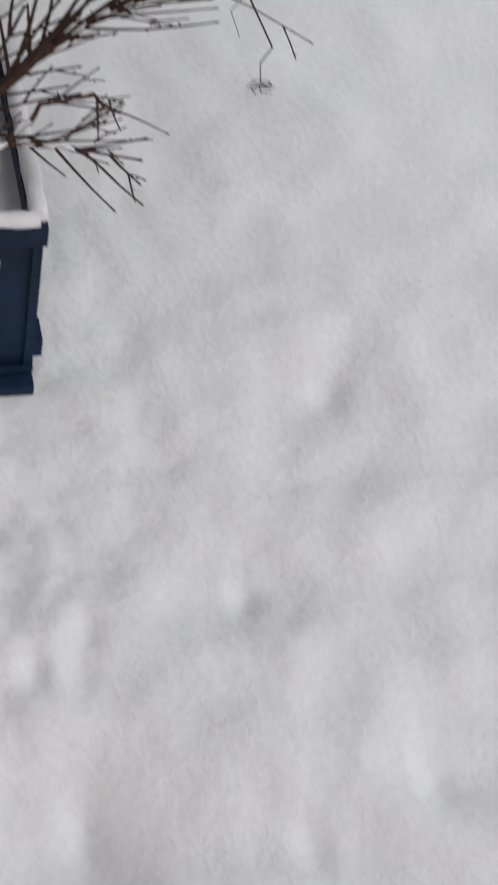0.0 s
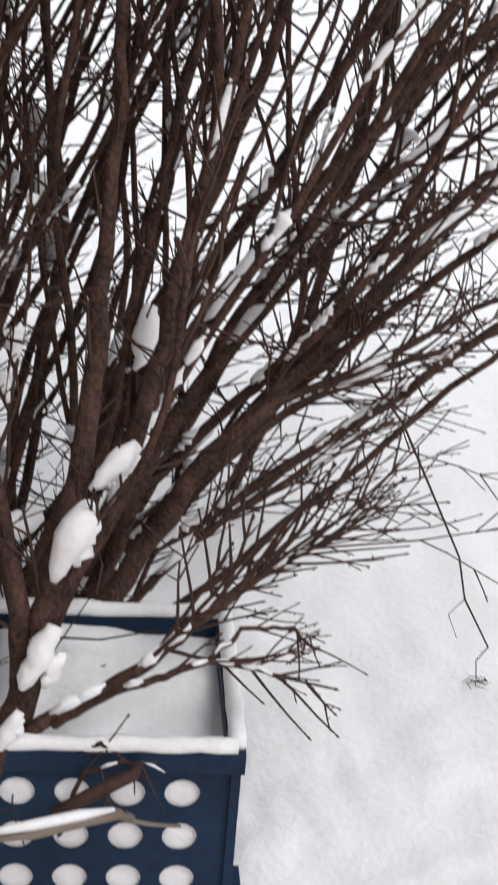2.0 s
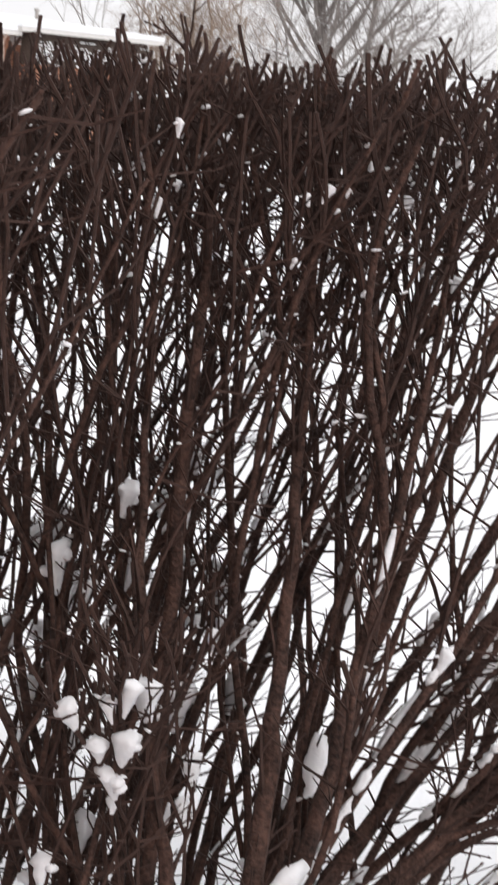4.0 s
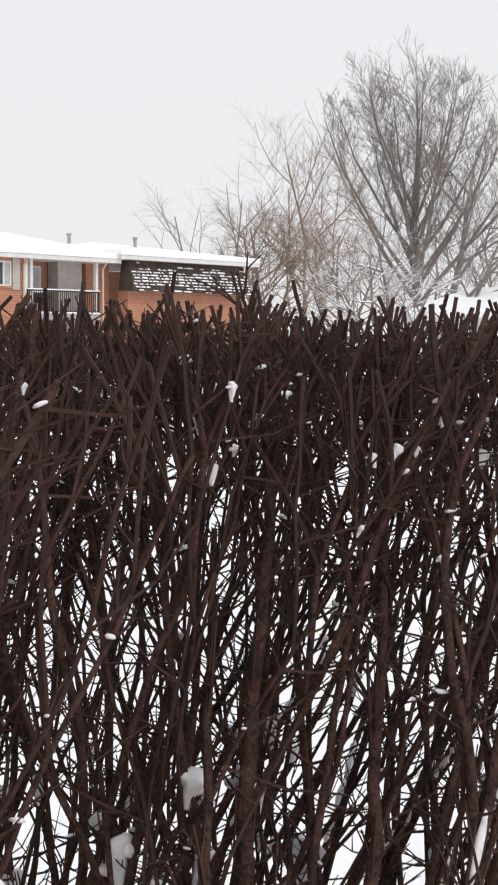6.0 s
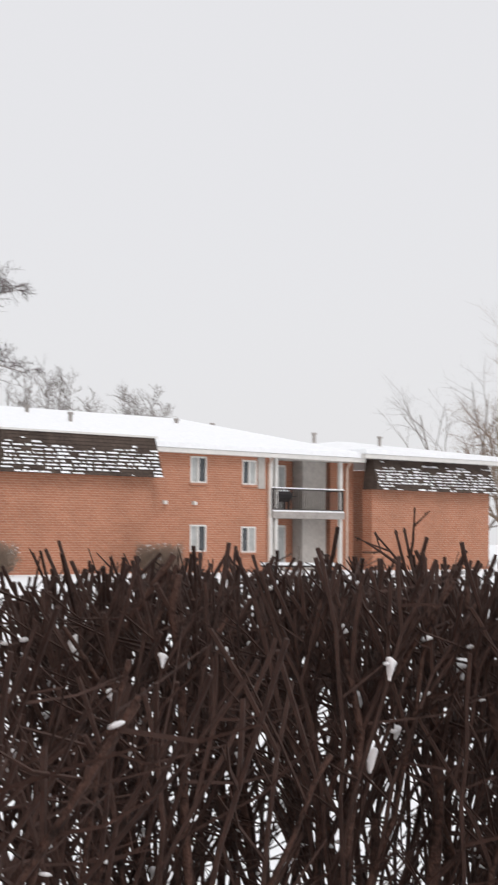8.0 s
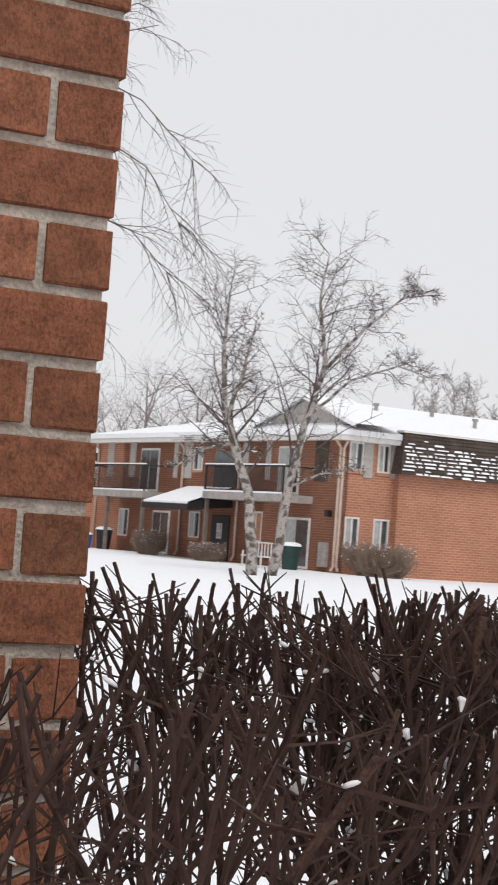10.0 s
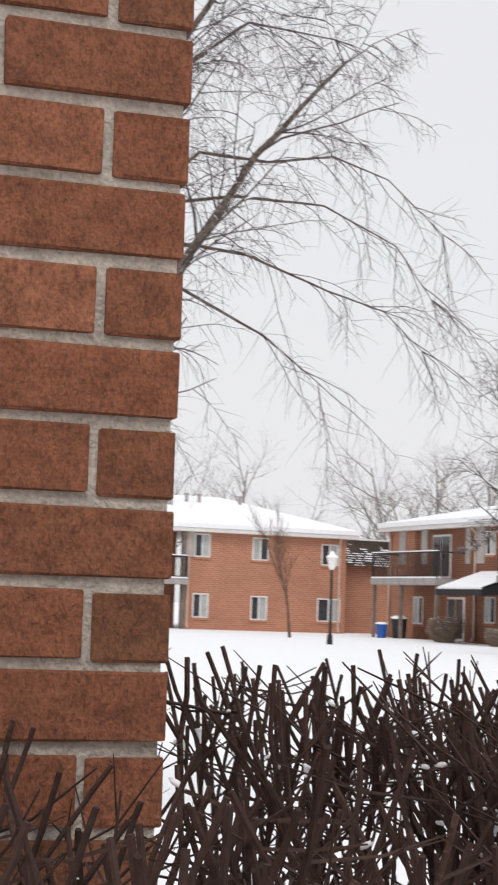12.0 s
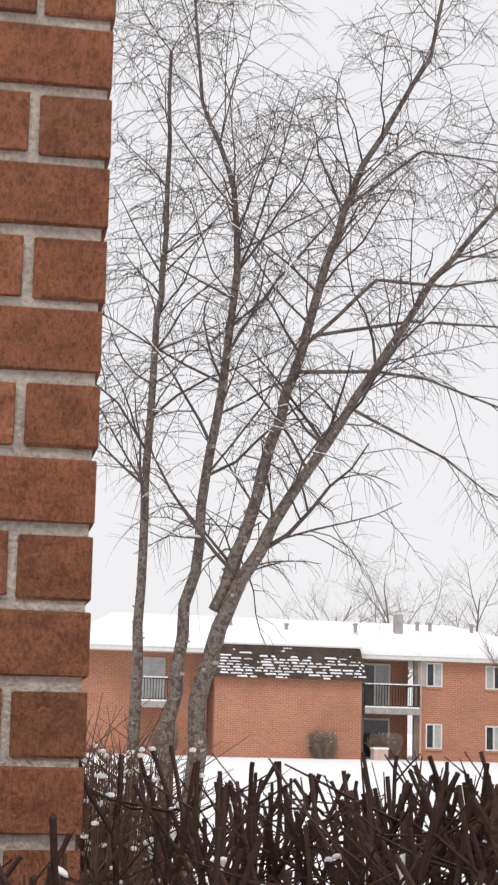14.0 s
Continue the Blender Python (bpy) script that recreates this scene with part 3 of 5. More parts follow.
def shape_tree(name, x, y, limbs, label, bark, twigmat, seed, kids=5, maxlevel=3, droop=0.0, snowy=0.0, spread=0.8, up=0.1, sub=0.34, thin=0.006, wig=0.14, least=0.0, first=0.3, slim=1.0, flakes=0, tips=4):
    """limbs: lists of (dx, dy, z, radius) that give the run of each main stem."""
    r = random.Random(seed)
    t = thing(name, pose(x, y, 0), label, "tree")
    w, s, peel = Buf(), Buf(), Buf()
    for limb in limbs:
        limb = [(q[0], q[1], q[2], q[3] * slim) for q in limb]
        pts = [Vector(q[:3]) for q in limb]
        fine, rad = [], []
        for i in range(len(pts) - 1):
            for k in range(4):
                f = k / 4
                fine.append(pts[i].lerp(pts[i + 1], f) + Vector((r.gauss(0, 1), r.gauss(0, 1), 0)) * limb[i][3] * 0.25)
                rad.append(limb[i][3] * (1 - f) + limb[i + 1][3] * f)
        fine.append(pts[-1])
        rad.append(limb[-1][3])
        b = Buf()
        b.tube(fine, rad, 9)
        part("stem", b, bark, t, smooth=True)
        total = sum((q1 - q0).length for q0, q1 in zip(pts, pts[1:]))
        n = len(fine)
        for _ in range(flakes if limb[0][3] > 0.03 else 0):
            i = int(r.random() ** 1.3 * (n - 2))
            c, q = fine[i].lerp(fine[i + 1], r.random()), rad[i]
            if q < 0.02:
                continue
            a, h, wd = r.uniform(0, 6.28), r.uniform(0.008, 0.026), r.uniform(0.25, 0.6)
            o0, o1 = Vector((math.cos(a), math.sin(a), 0)), Vector((math.cos(a + wd), math.sin(a + wd), 0))
            lift = r.uniform(1.05, 1.3)
            up_z = Vector((0, 0, h))
            peel.poly(c + o0 * q, c + o1 * q * lift, c + o1 * q * (lift + 0.15) + up_z, c + o0 * q + up_z)
        for i in range(int(n * first), n):
            slender = limb[0][3] <= 0.017
            for _ in range((1 if slender else 2) if i < n - 1 else tips):
                d = (fine[min(i + 1, n - 1)] - fine[i - 1]).normalized()
                side = Vector((r.gauss(0, 1), r.gauss(0, 1), r.gauss(0, 0.5))).normalized()
                if slender:
                    grow(w, w, s, fine[i], d * 0.8 + side * 0.6 - Vector((0, 0, 0.12)), least * r.uniform(0.35, 0.85), thin * 2.2, 2, r, up, droop * 0.9, spread, kids, maxlevel, wig, snowy, thin)
                    continue
                grow(w, w, s, fine[i], d * 0.6 + side * spread + Vector((0, 0, 0.25)), max(total * sub, least) * r.uniform(0.4, 1.0) * (1.2 - 0.6 * i / n), max(thin * 2, rad[i] * r.uniform(0.2, 0.42)), 1, r, up, droop, spread, kids, maxlevel, wig, snowy, thin)
    part("crown", w, twigmat, t)["kind"] = "stuff"
    if peel.v:
        part("peeling_bark", peel, FLAKE, t, "pale curls of peeling bark")["kind"] = "stuff"
    if s.v:
        part("snow", s, SNOW, t)["kind"] = "stuff"
    return t


def rounded_limbs(height, width, count, seed, rad, low):
    """A straight trunk and limbs that sweep up and out to a rounded crown."""
    r = random.Random(seed)
    out = [[(0, 0, -0.2, rad), (0.05, 0, height * 0.25, rad * 0.75), (-0.05, 0.05, height * 0.5, rad * 0.5), (0.1, 0, height * 0.78, rad * 0.25), (0, 0, height * 0.95, rad * 0.1)]]
    for k in range(count):
        f = (k + 0.5) / count
        z0 = height * (low + 0.34 * f)
        az = k * 2.4 + r.uniform(-0.3, 0.3)
        tilt = radians(68 - 50 * f + r.uniform(-6, 6))
        ex, ey = width * math.sin(tilt) * math.cos(az), width * math.sin(tilt) * math.sin(az)
        ze = height * 0.58 + height * 0.4 * math.cos(tilt)
        q = rad * 0.42 * (1 - 0.3 * f)
        out.append([(0, 0, z0, q), (ex * 0.42, ey * 0.42, z0 + (ze - z0) * 0.33, q * 0.75), (ex * 0.8, ey * 0.8, z0 + (ze - z0) * 0.7, q * 0.45), (ex, ey, ze, q * 0.18)])
    return out


shape_tree("tall_tree", 14.0, 130, rounded_limbs(22.0, 8.8, 18, 3, 0.46, 0.18), "tall bare deciduous tree with a wide rounded crown", TREE, TREE, 3, kids=5, maxlevel=3, spread=0.6, up=0.12, sub=0.3, thin=0.011, wig=0.1, least=4.6, first=0.28, tips=2)
tree("tall_tree", 15.3, 120, [(0.02, 0, 14, 0.36), (0.3, 0, 11, 0.2)], "bare dark-trunked tree beside a snowy house", TREE, TREE, 8, kids=6, spread=0.8)
tree("snowy_tree", 10.2, 110, [(0.15, 0, 8.5, 0.2), (-0.5, 0, 8, 0.16), (0.45, 0.2, 7, 0.14), (-0.9, 0, 7, 0.13)], "small bare tree with snow lying on its branches", TREE, TREE, 12, kids=6, spread=0.8, snowy=0.7)
tree("bare_tree", 5.2, 122, [(0.0, 0, 14.5, 0.16), (-0.3, 0, 13, 0.11), (0.3, 0, 12, 0.11)], "slender bare tree in a winter thicket", BUSH, BUSH, 15, kids=8, spread=0.75)
tree("bare_tree", 2.4, 125, [(0.1, 0, 10, 0.2), (-0.3, 0, 10, 0.18), (0.4, 0, 9, 0.15)], "slender bare tree in a winter thicket", BUSH, BUSH, 17, kids=8, spread=0.85, droop=0.05)
tree("bare_tree", 7.5, 116, [(0.0, 0, 9, 0.16), (-0.35, 0, 9, 0.15), (0.3, 0, 8, 0.15)], "slender bare tree in a winter thicket", BUSH, BUSH, 19, kids=7, spread=0.85, snowy=0.15)
tree("bare_tree", -1.0, 170, [(0.1, 0, 16, 0.22), (-0.4, 0, 15, 0.2), (0.4, 0, 13, 0.18)], "bare tree far off behind snowy roofs", TREE, TREE, 21, kids=5, spread=0.7, droop=0.1)
for i, (x, y, h) in enumerate(((24, 150, 13), (20, 170, 14), (29, 160, 12), (-75, 108, 12.5), (-68, 112, 12), (-83, 112, 12), (-62, 125, 13), (-51, 110, 11.5), (-47, 112, 11))):
    tree("bare_tree", x, y, [(0.0, 0, h, 0.18), (-0.4, 0.1, h * 0.9, 0.12), (0.42, 0, h * 0.9, 0.12)], "bare tree far off behind snowy roofs", TREE, TREE, 40 + i, kids=6, spread=0.85)

for x, y, h, sd in ((-30.6, 118, 13.2, 31), (-24.6, 120, 11.8, 33)):
    shape_tree("bare_tree", x, y, rounded_limbs(h, 4.2, 9, sd, 0.2, 0.2), "low rounded bare tree behind a snowy roof", TREE, TREE, sd, kids=4, maxlevel=3, spread=0.7, up=0.1, sub=0.3, thin=0.01, wig=0.12, least=2.2, first=0.3, tips=2)

# two birches on the lawn
shape_tree("birch_tree", -19.3, 51.0, [[(0, 0, -0.1, 0.2), (-0.25, 0, 2.2, 0.16), (-0.9, 0, 4.0, 0.14), (-1.35, 0, 5.2, 0.11), (-1.6, 0, 7.4, 0.07), (-1.5, 0, 9.0, 0.03)], [(-1.3, 0, 5.0, 0.09), (-0.9, 0.2, 6.6, 0.06), (-0.6, 0.2, 8.2, 0.03)], [(-1.0, 0, 4.2, 0.07), (-2.0, 0.1, 4.0, 0.05), (-2.9, 0, 3.4, 0.03)]],
           "leaning white birch with dark patches on snowy lawn", BIRCH, BIRCHTWIG, 61, kids=6, snowy=0.12, sub=0.36, spread=0.85, droop=0.06, up=0.05, tips=2)
shape_tree("birch_tree", -19.1, 52.2, [[(0, 0, -0.1, 0.18), (0.25, 0, 2.4, 0.15), (0.75, 0, 5.0, 0.12), (1.35, 0, 7.0, 0.08), (1.0, 0, 9.0, 0.05), (1.2, 0, 10.6, 0.02)], [(1.3, 0, 6.8, 0.07), (2.6, 0, 8.2, 0.05), (3.8, 0, 9.2, 0.025), (4.6, 0, 9.3, 0.012)], [(0.8, 0, 5.2, 0.06), (2.2, 0.1, 6.5, 0.04), (3.8, 0, 7.0, 0.025), (4.8, 0, 6.7, 0.012)], [(0.3, 0, 2.9, 0.05), (1.4, 0, 3.4, 0.035), (2.4, 0, 3.6, 0.02)]],
           "white birch with spreading bare crown on snowy lawn", BIRCH, BIRCHTWIG, 63, kids=6, snowy=0.1, sub=0.36, spread=0.85, droop=0.06, up=0.05, tips=2)

# the many-stemmed birch near by
shape_tree("birch_clump", -6.8, 8.9, [
    [(0.02, 0.02, -0.1, 0.085), (0.08, 0.07, 1.31, 0.085), (0.10, 0.09, 1.89, 0.08), (0.21, 0.19, 2.36, 0.068), (0.53, 0.45, 3.12, 0.05), (0.87, 0.7, 3.78, 0.04), (1.28, 0.98, 4.59, 0.03), (1.8, 1.2, 5.2, 0.015)],
    [(0.17, 0.16, 2.35, 0.062), (0.33, 0.29, 3.0, 0.056), (0.43, 0.37, 3.49, 0.05), (0.56, 0.47, 4.07, 0.045), (0.75, 0.61, 4.92, 0.036), (0.89, 0.71, 5.4, 0.03), (1.25, 0.96, 6.16, 0.02), (1.4, 1.1, 7.2, 0.01)],
    [(-0.05, -0.04, -0.1, 0.075), (-0.05, -0.04, 1.44, 0.07), (0.0, 0.0, 2.17, 0.055), (0.07, 0.07, 3.02, 0.045), (0.16, 0.15, 3.86, 0.04), (0.22, 0.2, 4.63, 0.033), (0.2, 0.18, 5.21, 0.026), (0.02, 0.02, 5.83, 0.018), (-0.1, 0.0, 6.8, 0.01)],
    [(0.56, 0.47, 4.1, 0.02), (0.95, 0.8, 4.6, 0.017), (1.3, 1.1, 4.57, 0.013), (1.64, 1.38, 4.64, 0.009), (1.95, 1.6, 4.5, 0.006), (2.25, 1.85, 4.15, 0.003)],
    [(0.55, 0.46, 3.95, 0.02), (0.95, 0.8, 3.97, 0.017), (1.21, 1.02, 3.93, 0.013), (1.64, 1.38, 3.72, 0.009), (1.95, 1.6, 3.6, 0.006), (2.15, 1.78, 3.35, 0.003)],
    [(0.62, 0.52, 4.2, 0.018), (1.13, 0.95, 4.32, 0.015), (1.6, 1.35, 4.3, 0.009), (2.0, 1.65, 4.05, 0.006), (2.2, 1.8, 3.7, 0.003)],
    [(0.85, 0.7, 3.7, 0.016), (1.3, 1.1, 3.4, 0.011), (1.6, 1.35, 3.1, 0.004)],
    [(0.8, 0.65, 5.1, 0.018), (1.2, 0.95, 5.5, 0.012), (1.7, 1.25, 5.4, 0.005)],
    [(-0.22, -0.18, -0.1, 0.06), (-0.21, -0.18, 1.47, 0.055), (-0.21, -0.18, 2.49, 0.042), (-0.2, -0.17, 3.38, 0.036), (-0.17, -0.15, 4.29, 0.03), (-0.14, -0.12, 4.88, 0.025), (-0.15, -0.13, 6.18, 0.015)]],
    "many-stemmed birch with shaggy bark and drooping twigs", DARKBIRCH, BIRCHTWIG, 71, kids=7, maxlevel=3, droop=0.16, snowy=0.06, spread=0.85, up=0.0, sub=0.26, thin=0.0018, wig=0.13, least=1.0, first=0.42, slim=0.74, flakes=90)
tree("sapling", -35.8, 63.3, [(0.0, 0, 4.2, 0.075)], "small bare brown sapling with a single trunk on the snowy lawn", BROWNBUSH, BROWNBUSH, 81, kids=6, spread=0.55, up=0.4)


# ---------------------------------------------------------------- lawn things
def bush(x, y, w, d, h, seed, label, mat=BUSH, snow=True, count=700, fleck=1.6, thick=0.012, flecked=0.12):
    r = random.Random(seed)
    t = thing("bush", pose(x, y, 0), label, "bush")
    b, s = Buf(), Buf()
    for i in range(count):
        p = Vector((r.gauss(0, w * 0.12), r.gauss(0, d * 0.12), 0))
        q = Vector((r.uniform(-w, w) / 2, r.uniform(-d, d) / 2, h * r.uniform(0.45, 1.0)))
        m = p.lerp(q, 0.5) + Vector((q.x * 0.25, q.y * 0.25, -0.05 * h))
        rad = thick * h
        b.tube([p, m, q], [rad, rad * 0.7, rad * 0.3], 3, cap=False)
        for _ in range(3):
            e = m.lerp(q, r.random()) + Vector((0, 0, 0))
            b.tube([e, e + Vector((r.gauss(0, 0.09), r.gauss(0, 0.09), r.uniform(0.02, 0.14))) * h], [rad * 0.5, rad * 0.2], 3, cap=False)
        if snow and r.random() < flecked:
            s.lump(q, 0.018 * fleck, 0.018 * fleck, 0.012 * fleck, r, 3, 5)
    part("twig_mass", b, mat, t)["kind"] = "stuff"
    if s.v:
        part("snow", s, SNOW, t)
    return t


bush(-18.3, 61.4, 2.9, 1.4, 1.3, 1, "clipped bare bush against the brick wall")
bush(-12.8, 68.0, 1.9, 1.2, 1.25, 2, "clipped bare bush against the brick wall")
bush(-48.6, 66.3, 1.3, 1.0, 1.3, 3, "clipped bare bush against the brick wall")
bush(-47.3, 69.6, 1.5, 1.2, 1.3, 4, "clipped bare bush against the brick wall")
bush(-53.5, 60.5, 1.2, 1.0, 1.3, 5, "clipped bare bush against the brick wall")
bush(-31.0, 68.5, 1.4, 1.2, 1.1, 6, "small bare bush beside a patio")
bush(-26.6, 64.6, 1.6, 0.8, 0.8, 7, "low bush under a crust of snow")
bush(-2.68, 3.95, 0.42, 0.42, 1.56, 8, "bare brown bush flecked with snow beside the wall", mat=BROWNBUSH, count=2000, fleck=0.7, thick=0.003, flecked=0.4)

lamp = thing("street_lamp", pose(-29.8, 55.8, 0), "black lamp post with a white lantern", "street lamp")
b = Buf()
b.tube([(0, 0, -0.1), (0, 0, 0.35), (0, 0, 0.4), (0, 0, 2.75)], [0.12, 0.1, 0.055, 0.045], 8)
part("pole", b, BLACK, lamp)
b = Buf()
b.tube([(0, 0, 2.75), (0, 0, 2.85), (0, 0, 3.2)], [0.07, 0.13, 0.2], 8)
part("lantern", b, LAMPGLASS, lamp)
b = Buf()
b.tube([(0, 0, 3.2), (0, 0, 3.32), (0, 0, 3.45)], [0.24, 0.12, 0.03], 8)
part("cap", b, SNOW, lamp, "snow-capped lantern lid")

grill = thing("barbecue_grill", pose(-8.9, 77.1, 2.9, 0, 0, 52), "dark covered barbecue grill on a balcony topped with snow", "grill")
b = Buf()
b.tube([(-0.45, 0, 0.72), (0.45, 0, 0.72)], [0.26, 0.26], 10)
part("body", b, BLACK, grill)
for x in (-0.35, 0.35):
    for y in (-0.15, 0.15):
        box_part("leg", (x - 0.025, x + 0.025, y - 0.025, y + 0.025, 0.0, 0.62), BLACK, grill)
box_part("side_shelf", (0.45, 0.85, -0.2, 0.2, 0.7, 0.74), BLACK, grill)
b = Buf()
b.tube([(-0.42, 0, 0.93), (0.0, 0, 0.97), (0.42, 0, 0.93)], [0.1, 0.15, 0.1], 8)
part("snow", b, SNOW, grill, smooth=True)

table = thing("picnic_table", pose(-4.9, 47.5, 0, 0, 0, -4), "dark picnic table covered with snow", "picnic table")
box_part("tabletop", (-1.05, 1.05, -0.4, 0.4, 0.7, 0.75), RAIL, table)
box_part("snow", (-1.05, 1.05, -0.4, 0.4, 0.75, 0.82), SNOW, table)
for y in (-0.75, 0.75):
    box_part("bench", (-1.0, 1.0, y - 0.13, y + 0.13, 0.4, 0.44), RAIL, table)
for x in (-0.75, 0.75):
    box_part("leg", (x - 0.04, x + 0.04, -0.04, 0.04, 0, 0.7), RAIL, table)
    box_part("brace", (x - 0.03, x + 0.03, -0.75, 0.75, 0.34, 0.4), RAIL, table)

seat = thing("garden_bench", pose(-22.9, 60.6, 0, 0, 0, -38), "white metal garden bench with snow on it", "bench")
box_part("seat", (-0.75, 0.75, -0.25, 0.25, 0.4, 0.45), TRIM, seat)
for i in range(7):
    box_part("slat", (-0.72 + i * 0.23, -0.68 + i * 0.23, 0.22, 0.25, 0.45, 0.95), TRIM, seat)
box_part("top_rail", (-0.75, 0.75, 0.22, 0.26, 0.93, 0.98), TRIM, seat)
for x in (-0.7, 0.66):
    box_part("leg", (x, x + 0.05, -0.22, -0.17, 0, 0.62), TRIM, seat)
    box_part("leg", (x, x + 0.05, 0.2, 0.25, 0, 0.45), TRIM, seat)


def bin_thing(x, y, mat, label, s=1.0):
    t = thing("bin", pose(x, y, 0, 0, 0, -38), label, "bin")
    b = Buf()
    b.tube([(0, 0, 0), (0, 0, 0.9 * s)], [0.3 * s, 0.38 * s], 8)
    part("body", b, mat, t)
    b = Buf()
    b.tube([(0, 0, 0.9 * s), (0, 0, 0.98 * s), (0, 0, 1.05 * s)], [0.42 * s, 0.4 * s, 0.2 * s], 8)
    part("lid", b, SNOW, t, "lid under snow")


bin_thing(-21.8, 61.4, GREENBIN, "dark green bin with a snowy lid")
bin_thing(-35.5, 71.3, BLUEBIN, "blue recycling bin beside a patio post", 0.7)
bin_thing(-34.9, 71.9, BLACK, "black bin with a snowy lid")
box = thing("utility_box", pose(-46.9, 68.6, 0, 0, 0, 52), "cream utility box topped with snow", "utility box")
box_part("body", (-0.35, 0.35, -0.3, 0.3, 0, 0.5), PIPE, box)
box_part("snow", (-0.37, 0.37, -0.32, 0.32, 0.5, 0.6), SNOW, box)


# ---------------------------------------------------------------- the milk crate
def crate():
    t = thing("milk_crate", pose(0.139, 1.737, -0.051, 0, 0, -6), "dark blue plastic milk crate filled with snow", "crate")
    W, D, H, S, R = 0.333, 0.303, 0.285, 0.068, 0.0225

    def panel(cols, rows, w, z_low, th):
        b = Buf()
        x_first, z_first = -(cols - 1) * S / 2, z_low
        for c in range(cols):
            for r in range(rows):
                cx, cz = x_first + c * S, z_first + r * S
                ring, sq = [], []
                for k in range(16):
                    a = 2 * math.pi * k / 16
                    ca, sa = math.cos(a), math.sin(a)
                    m = max(abs(ca), abs(sa))
                    ring.append((cx + R * ca, cz + R * sa))
                    sq.append((cx + S / 2 * ca / m, cz + S / 2 * sa / m))
                for k in range(16):
                    j = (k + 1) % 16
                    for y in (0, th):
                        b.poly(*[(q[0], y, q[1]) for q in (ring[k], ring[j], sq[j], sq[k])])
                    b.poly((ring[k][0], 0, ring[k][1]), (ring[j][0], 0, ring[j][1]), (ring[j][0], th, ring[j][1]), (ring[k][0], th, ring[k][1]))
                    b.poly((sq[k][0], 0, sq[k][1]), (sq[j][0], 0, sq[j][1]), (sq[j][0], th, sq[j][1]), (sq[k][0], th, sq[k][1]))
        hx0, hx1 = x_first - S / 2, x_first + (cols - 0.5) * S
        hz0, hz1 = z_first - S / 2, z_first + (rows - 0.5) * S
        b.box(-w / 2, hx0, 0, th, 0.02, H - 0.03)
        b.box(hx1, w / 2, 0, th, 0.02, H - 0.03)
        b.box(hx0, hx1, 0, th, 0.02, hz0)
        b.box(hx0, hx1, 0, th, hz1, H - 0.03)
        return b
    for k in range(4):
        b = panel(4, 3, (W, D)[k % 2], 0.08, 0.004)
        rot = Matrix.Rotation(k * math.pi / 2, 4, "Z") @ Matrix.Translation((0, -(D, W)[k % 2] / 2, 0))
        b.v = [tuple(rot @ Vector(q)) for q in b.v]
        part("side_panel", b, BLUE, t)
    b = Buf()
    for x0, x1, y0, y1 in ((-W / 2 - 0.01, W / 2 + 0.01, -D / 2 - 0.01, -D / 2 + 0.012), (-W / 2 - 0.01, W / 2 + 0.01, D / 2 - 0.012, D / 2 + 0.01), (-W / 2 - 0.01, -W / 2 + 0.012, -D / 2 + 0.012, D / 2 - 0.012), (W / 2 - 0.012, W / 2 + 0.01, -D / 2 + 0.012, D / 2 - 0.012)):
        b.box(x0, x1, y0, y1, H - 0.03, H)
    part("rim", b, BLUE, t)
    b = Buf()
    b.box(-W / 2 - 0.004, W / 2 + 0.004, -D / 2 - 0.006, D / 2 + 0.004, 0.0, 0.02)
    b.box(W / 2 - 0.085, W / 2 + 0.006, -D / 2 - 0.03, -D / 2, 0.0, 0.016)
    b.box(W / 2, W / 2 + 0.02, -D / 2 + 0.01, -D / 2 + 0.05, 0.03, 0.06)
    part("base", b, BLUE, t)
    for cx in (-1, 1):
        box_part("foot", (cx * (W / 2 - 0.06) - 0.045, cx * (W / 2 - 0.06) + 0.045, -D / 2 - 0.022, -D / 2 - 0.006, -0.012, 0.012), BLACK, t, "black foot under the crate edge")
        for y in (-0.09, -0.03, 0.03, 0.09):
            box_part("side_rib", (cx * (W / 2 + 0.005) - 0.004, cx * (W / 2 + 0.005) + 0.004, y - 0.004, y + 0.004, 0.022, H - 0.032), BLUE, t)
    box_part("lower_rail", (-W / 2 - 0.006, W / 2 + 0.006, -D / 2 - 0.011, -D / 2 - 0.0065, 0.024, 0.034), BLUE, t)
    for cx, cy in ((-1, -1), (1, -1), (1, 1), (-1, 1)):
        box_part("corner_rib", (cx * W / 2 - 0.006, cx * W / 2 + 0.006, cy * D / 2 - 0.006, cy * D / 2 + 0.006, 0.02, H - 0.03), BLUE, t)
    # snow inside and along the rim
    r = random.Random(4)
    b = Buf()
    n = 22
    q, qy = W / 2 - 0.006, D / 2 - 0.006
    for j in range(n + 1):
        for i in range(n + 1):
            x, y = -q + 2 * q * i / n, -qy + 2 * qy * j / n
            e = min(q - abs(x), qy - abs(y))
            b.v.append((x, y, H - 0.05 + 0.018 * (y / qy + 1) + 0.04 * math.exp(-((x + 0.05) ** 2 + (y - 0.03) ** 2) / 0.012) - 0.02 * math.exp(-e / 0.02) + 0.012 * noise.noise((x * 14, y * 14, 2))))
    b.f = [(j * (n + 1) + i, j * (n + 1) + i + 1, (j + 1) * (n + 1) + i + 1, (j + 1) * (n + 1) + i) for j in range(n) for i in range(n)]
    for x0, x1, y0, y1 in ((-q, q, -qy, -qy), (q, q, -qy, qy), (-q, q, qy, qy), (-q, -q, -qy, qy)):
        b.poly((x0, y0, 0.02), (x1, y1, 0.02), (x1, y1, H - 0.045), (x0, y0, H - 0.045))
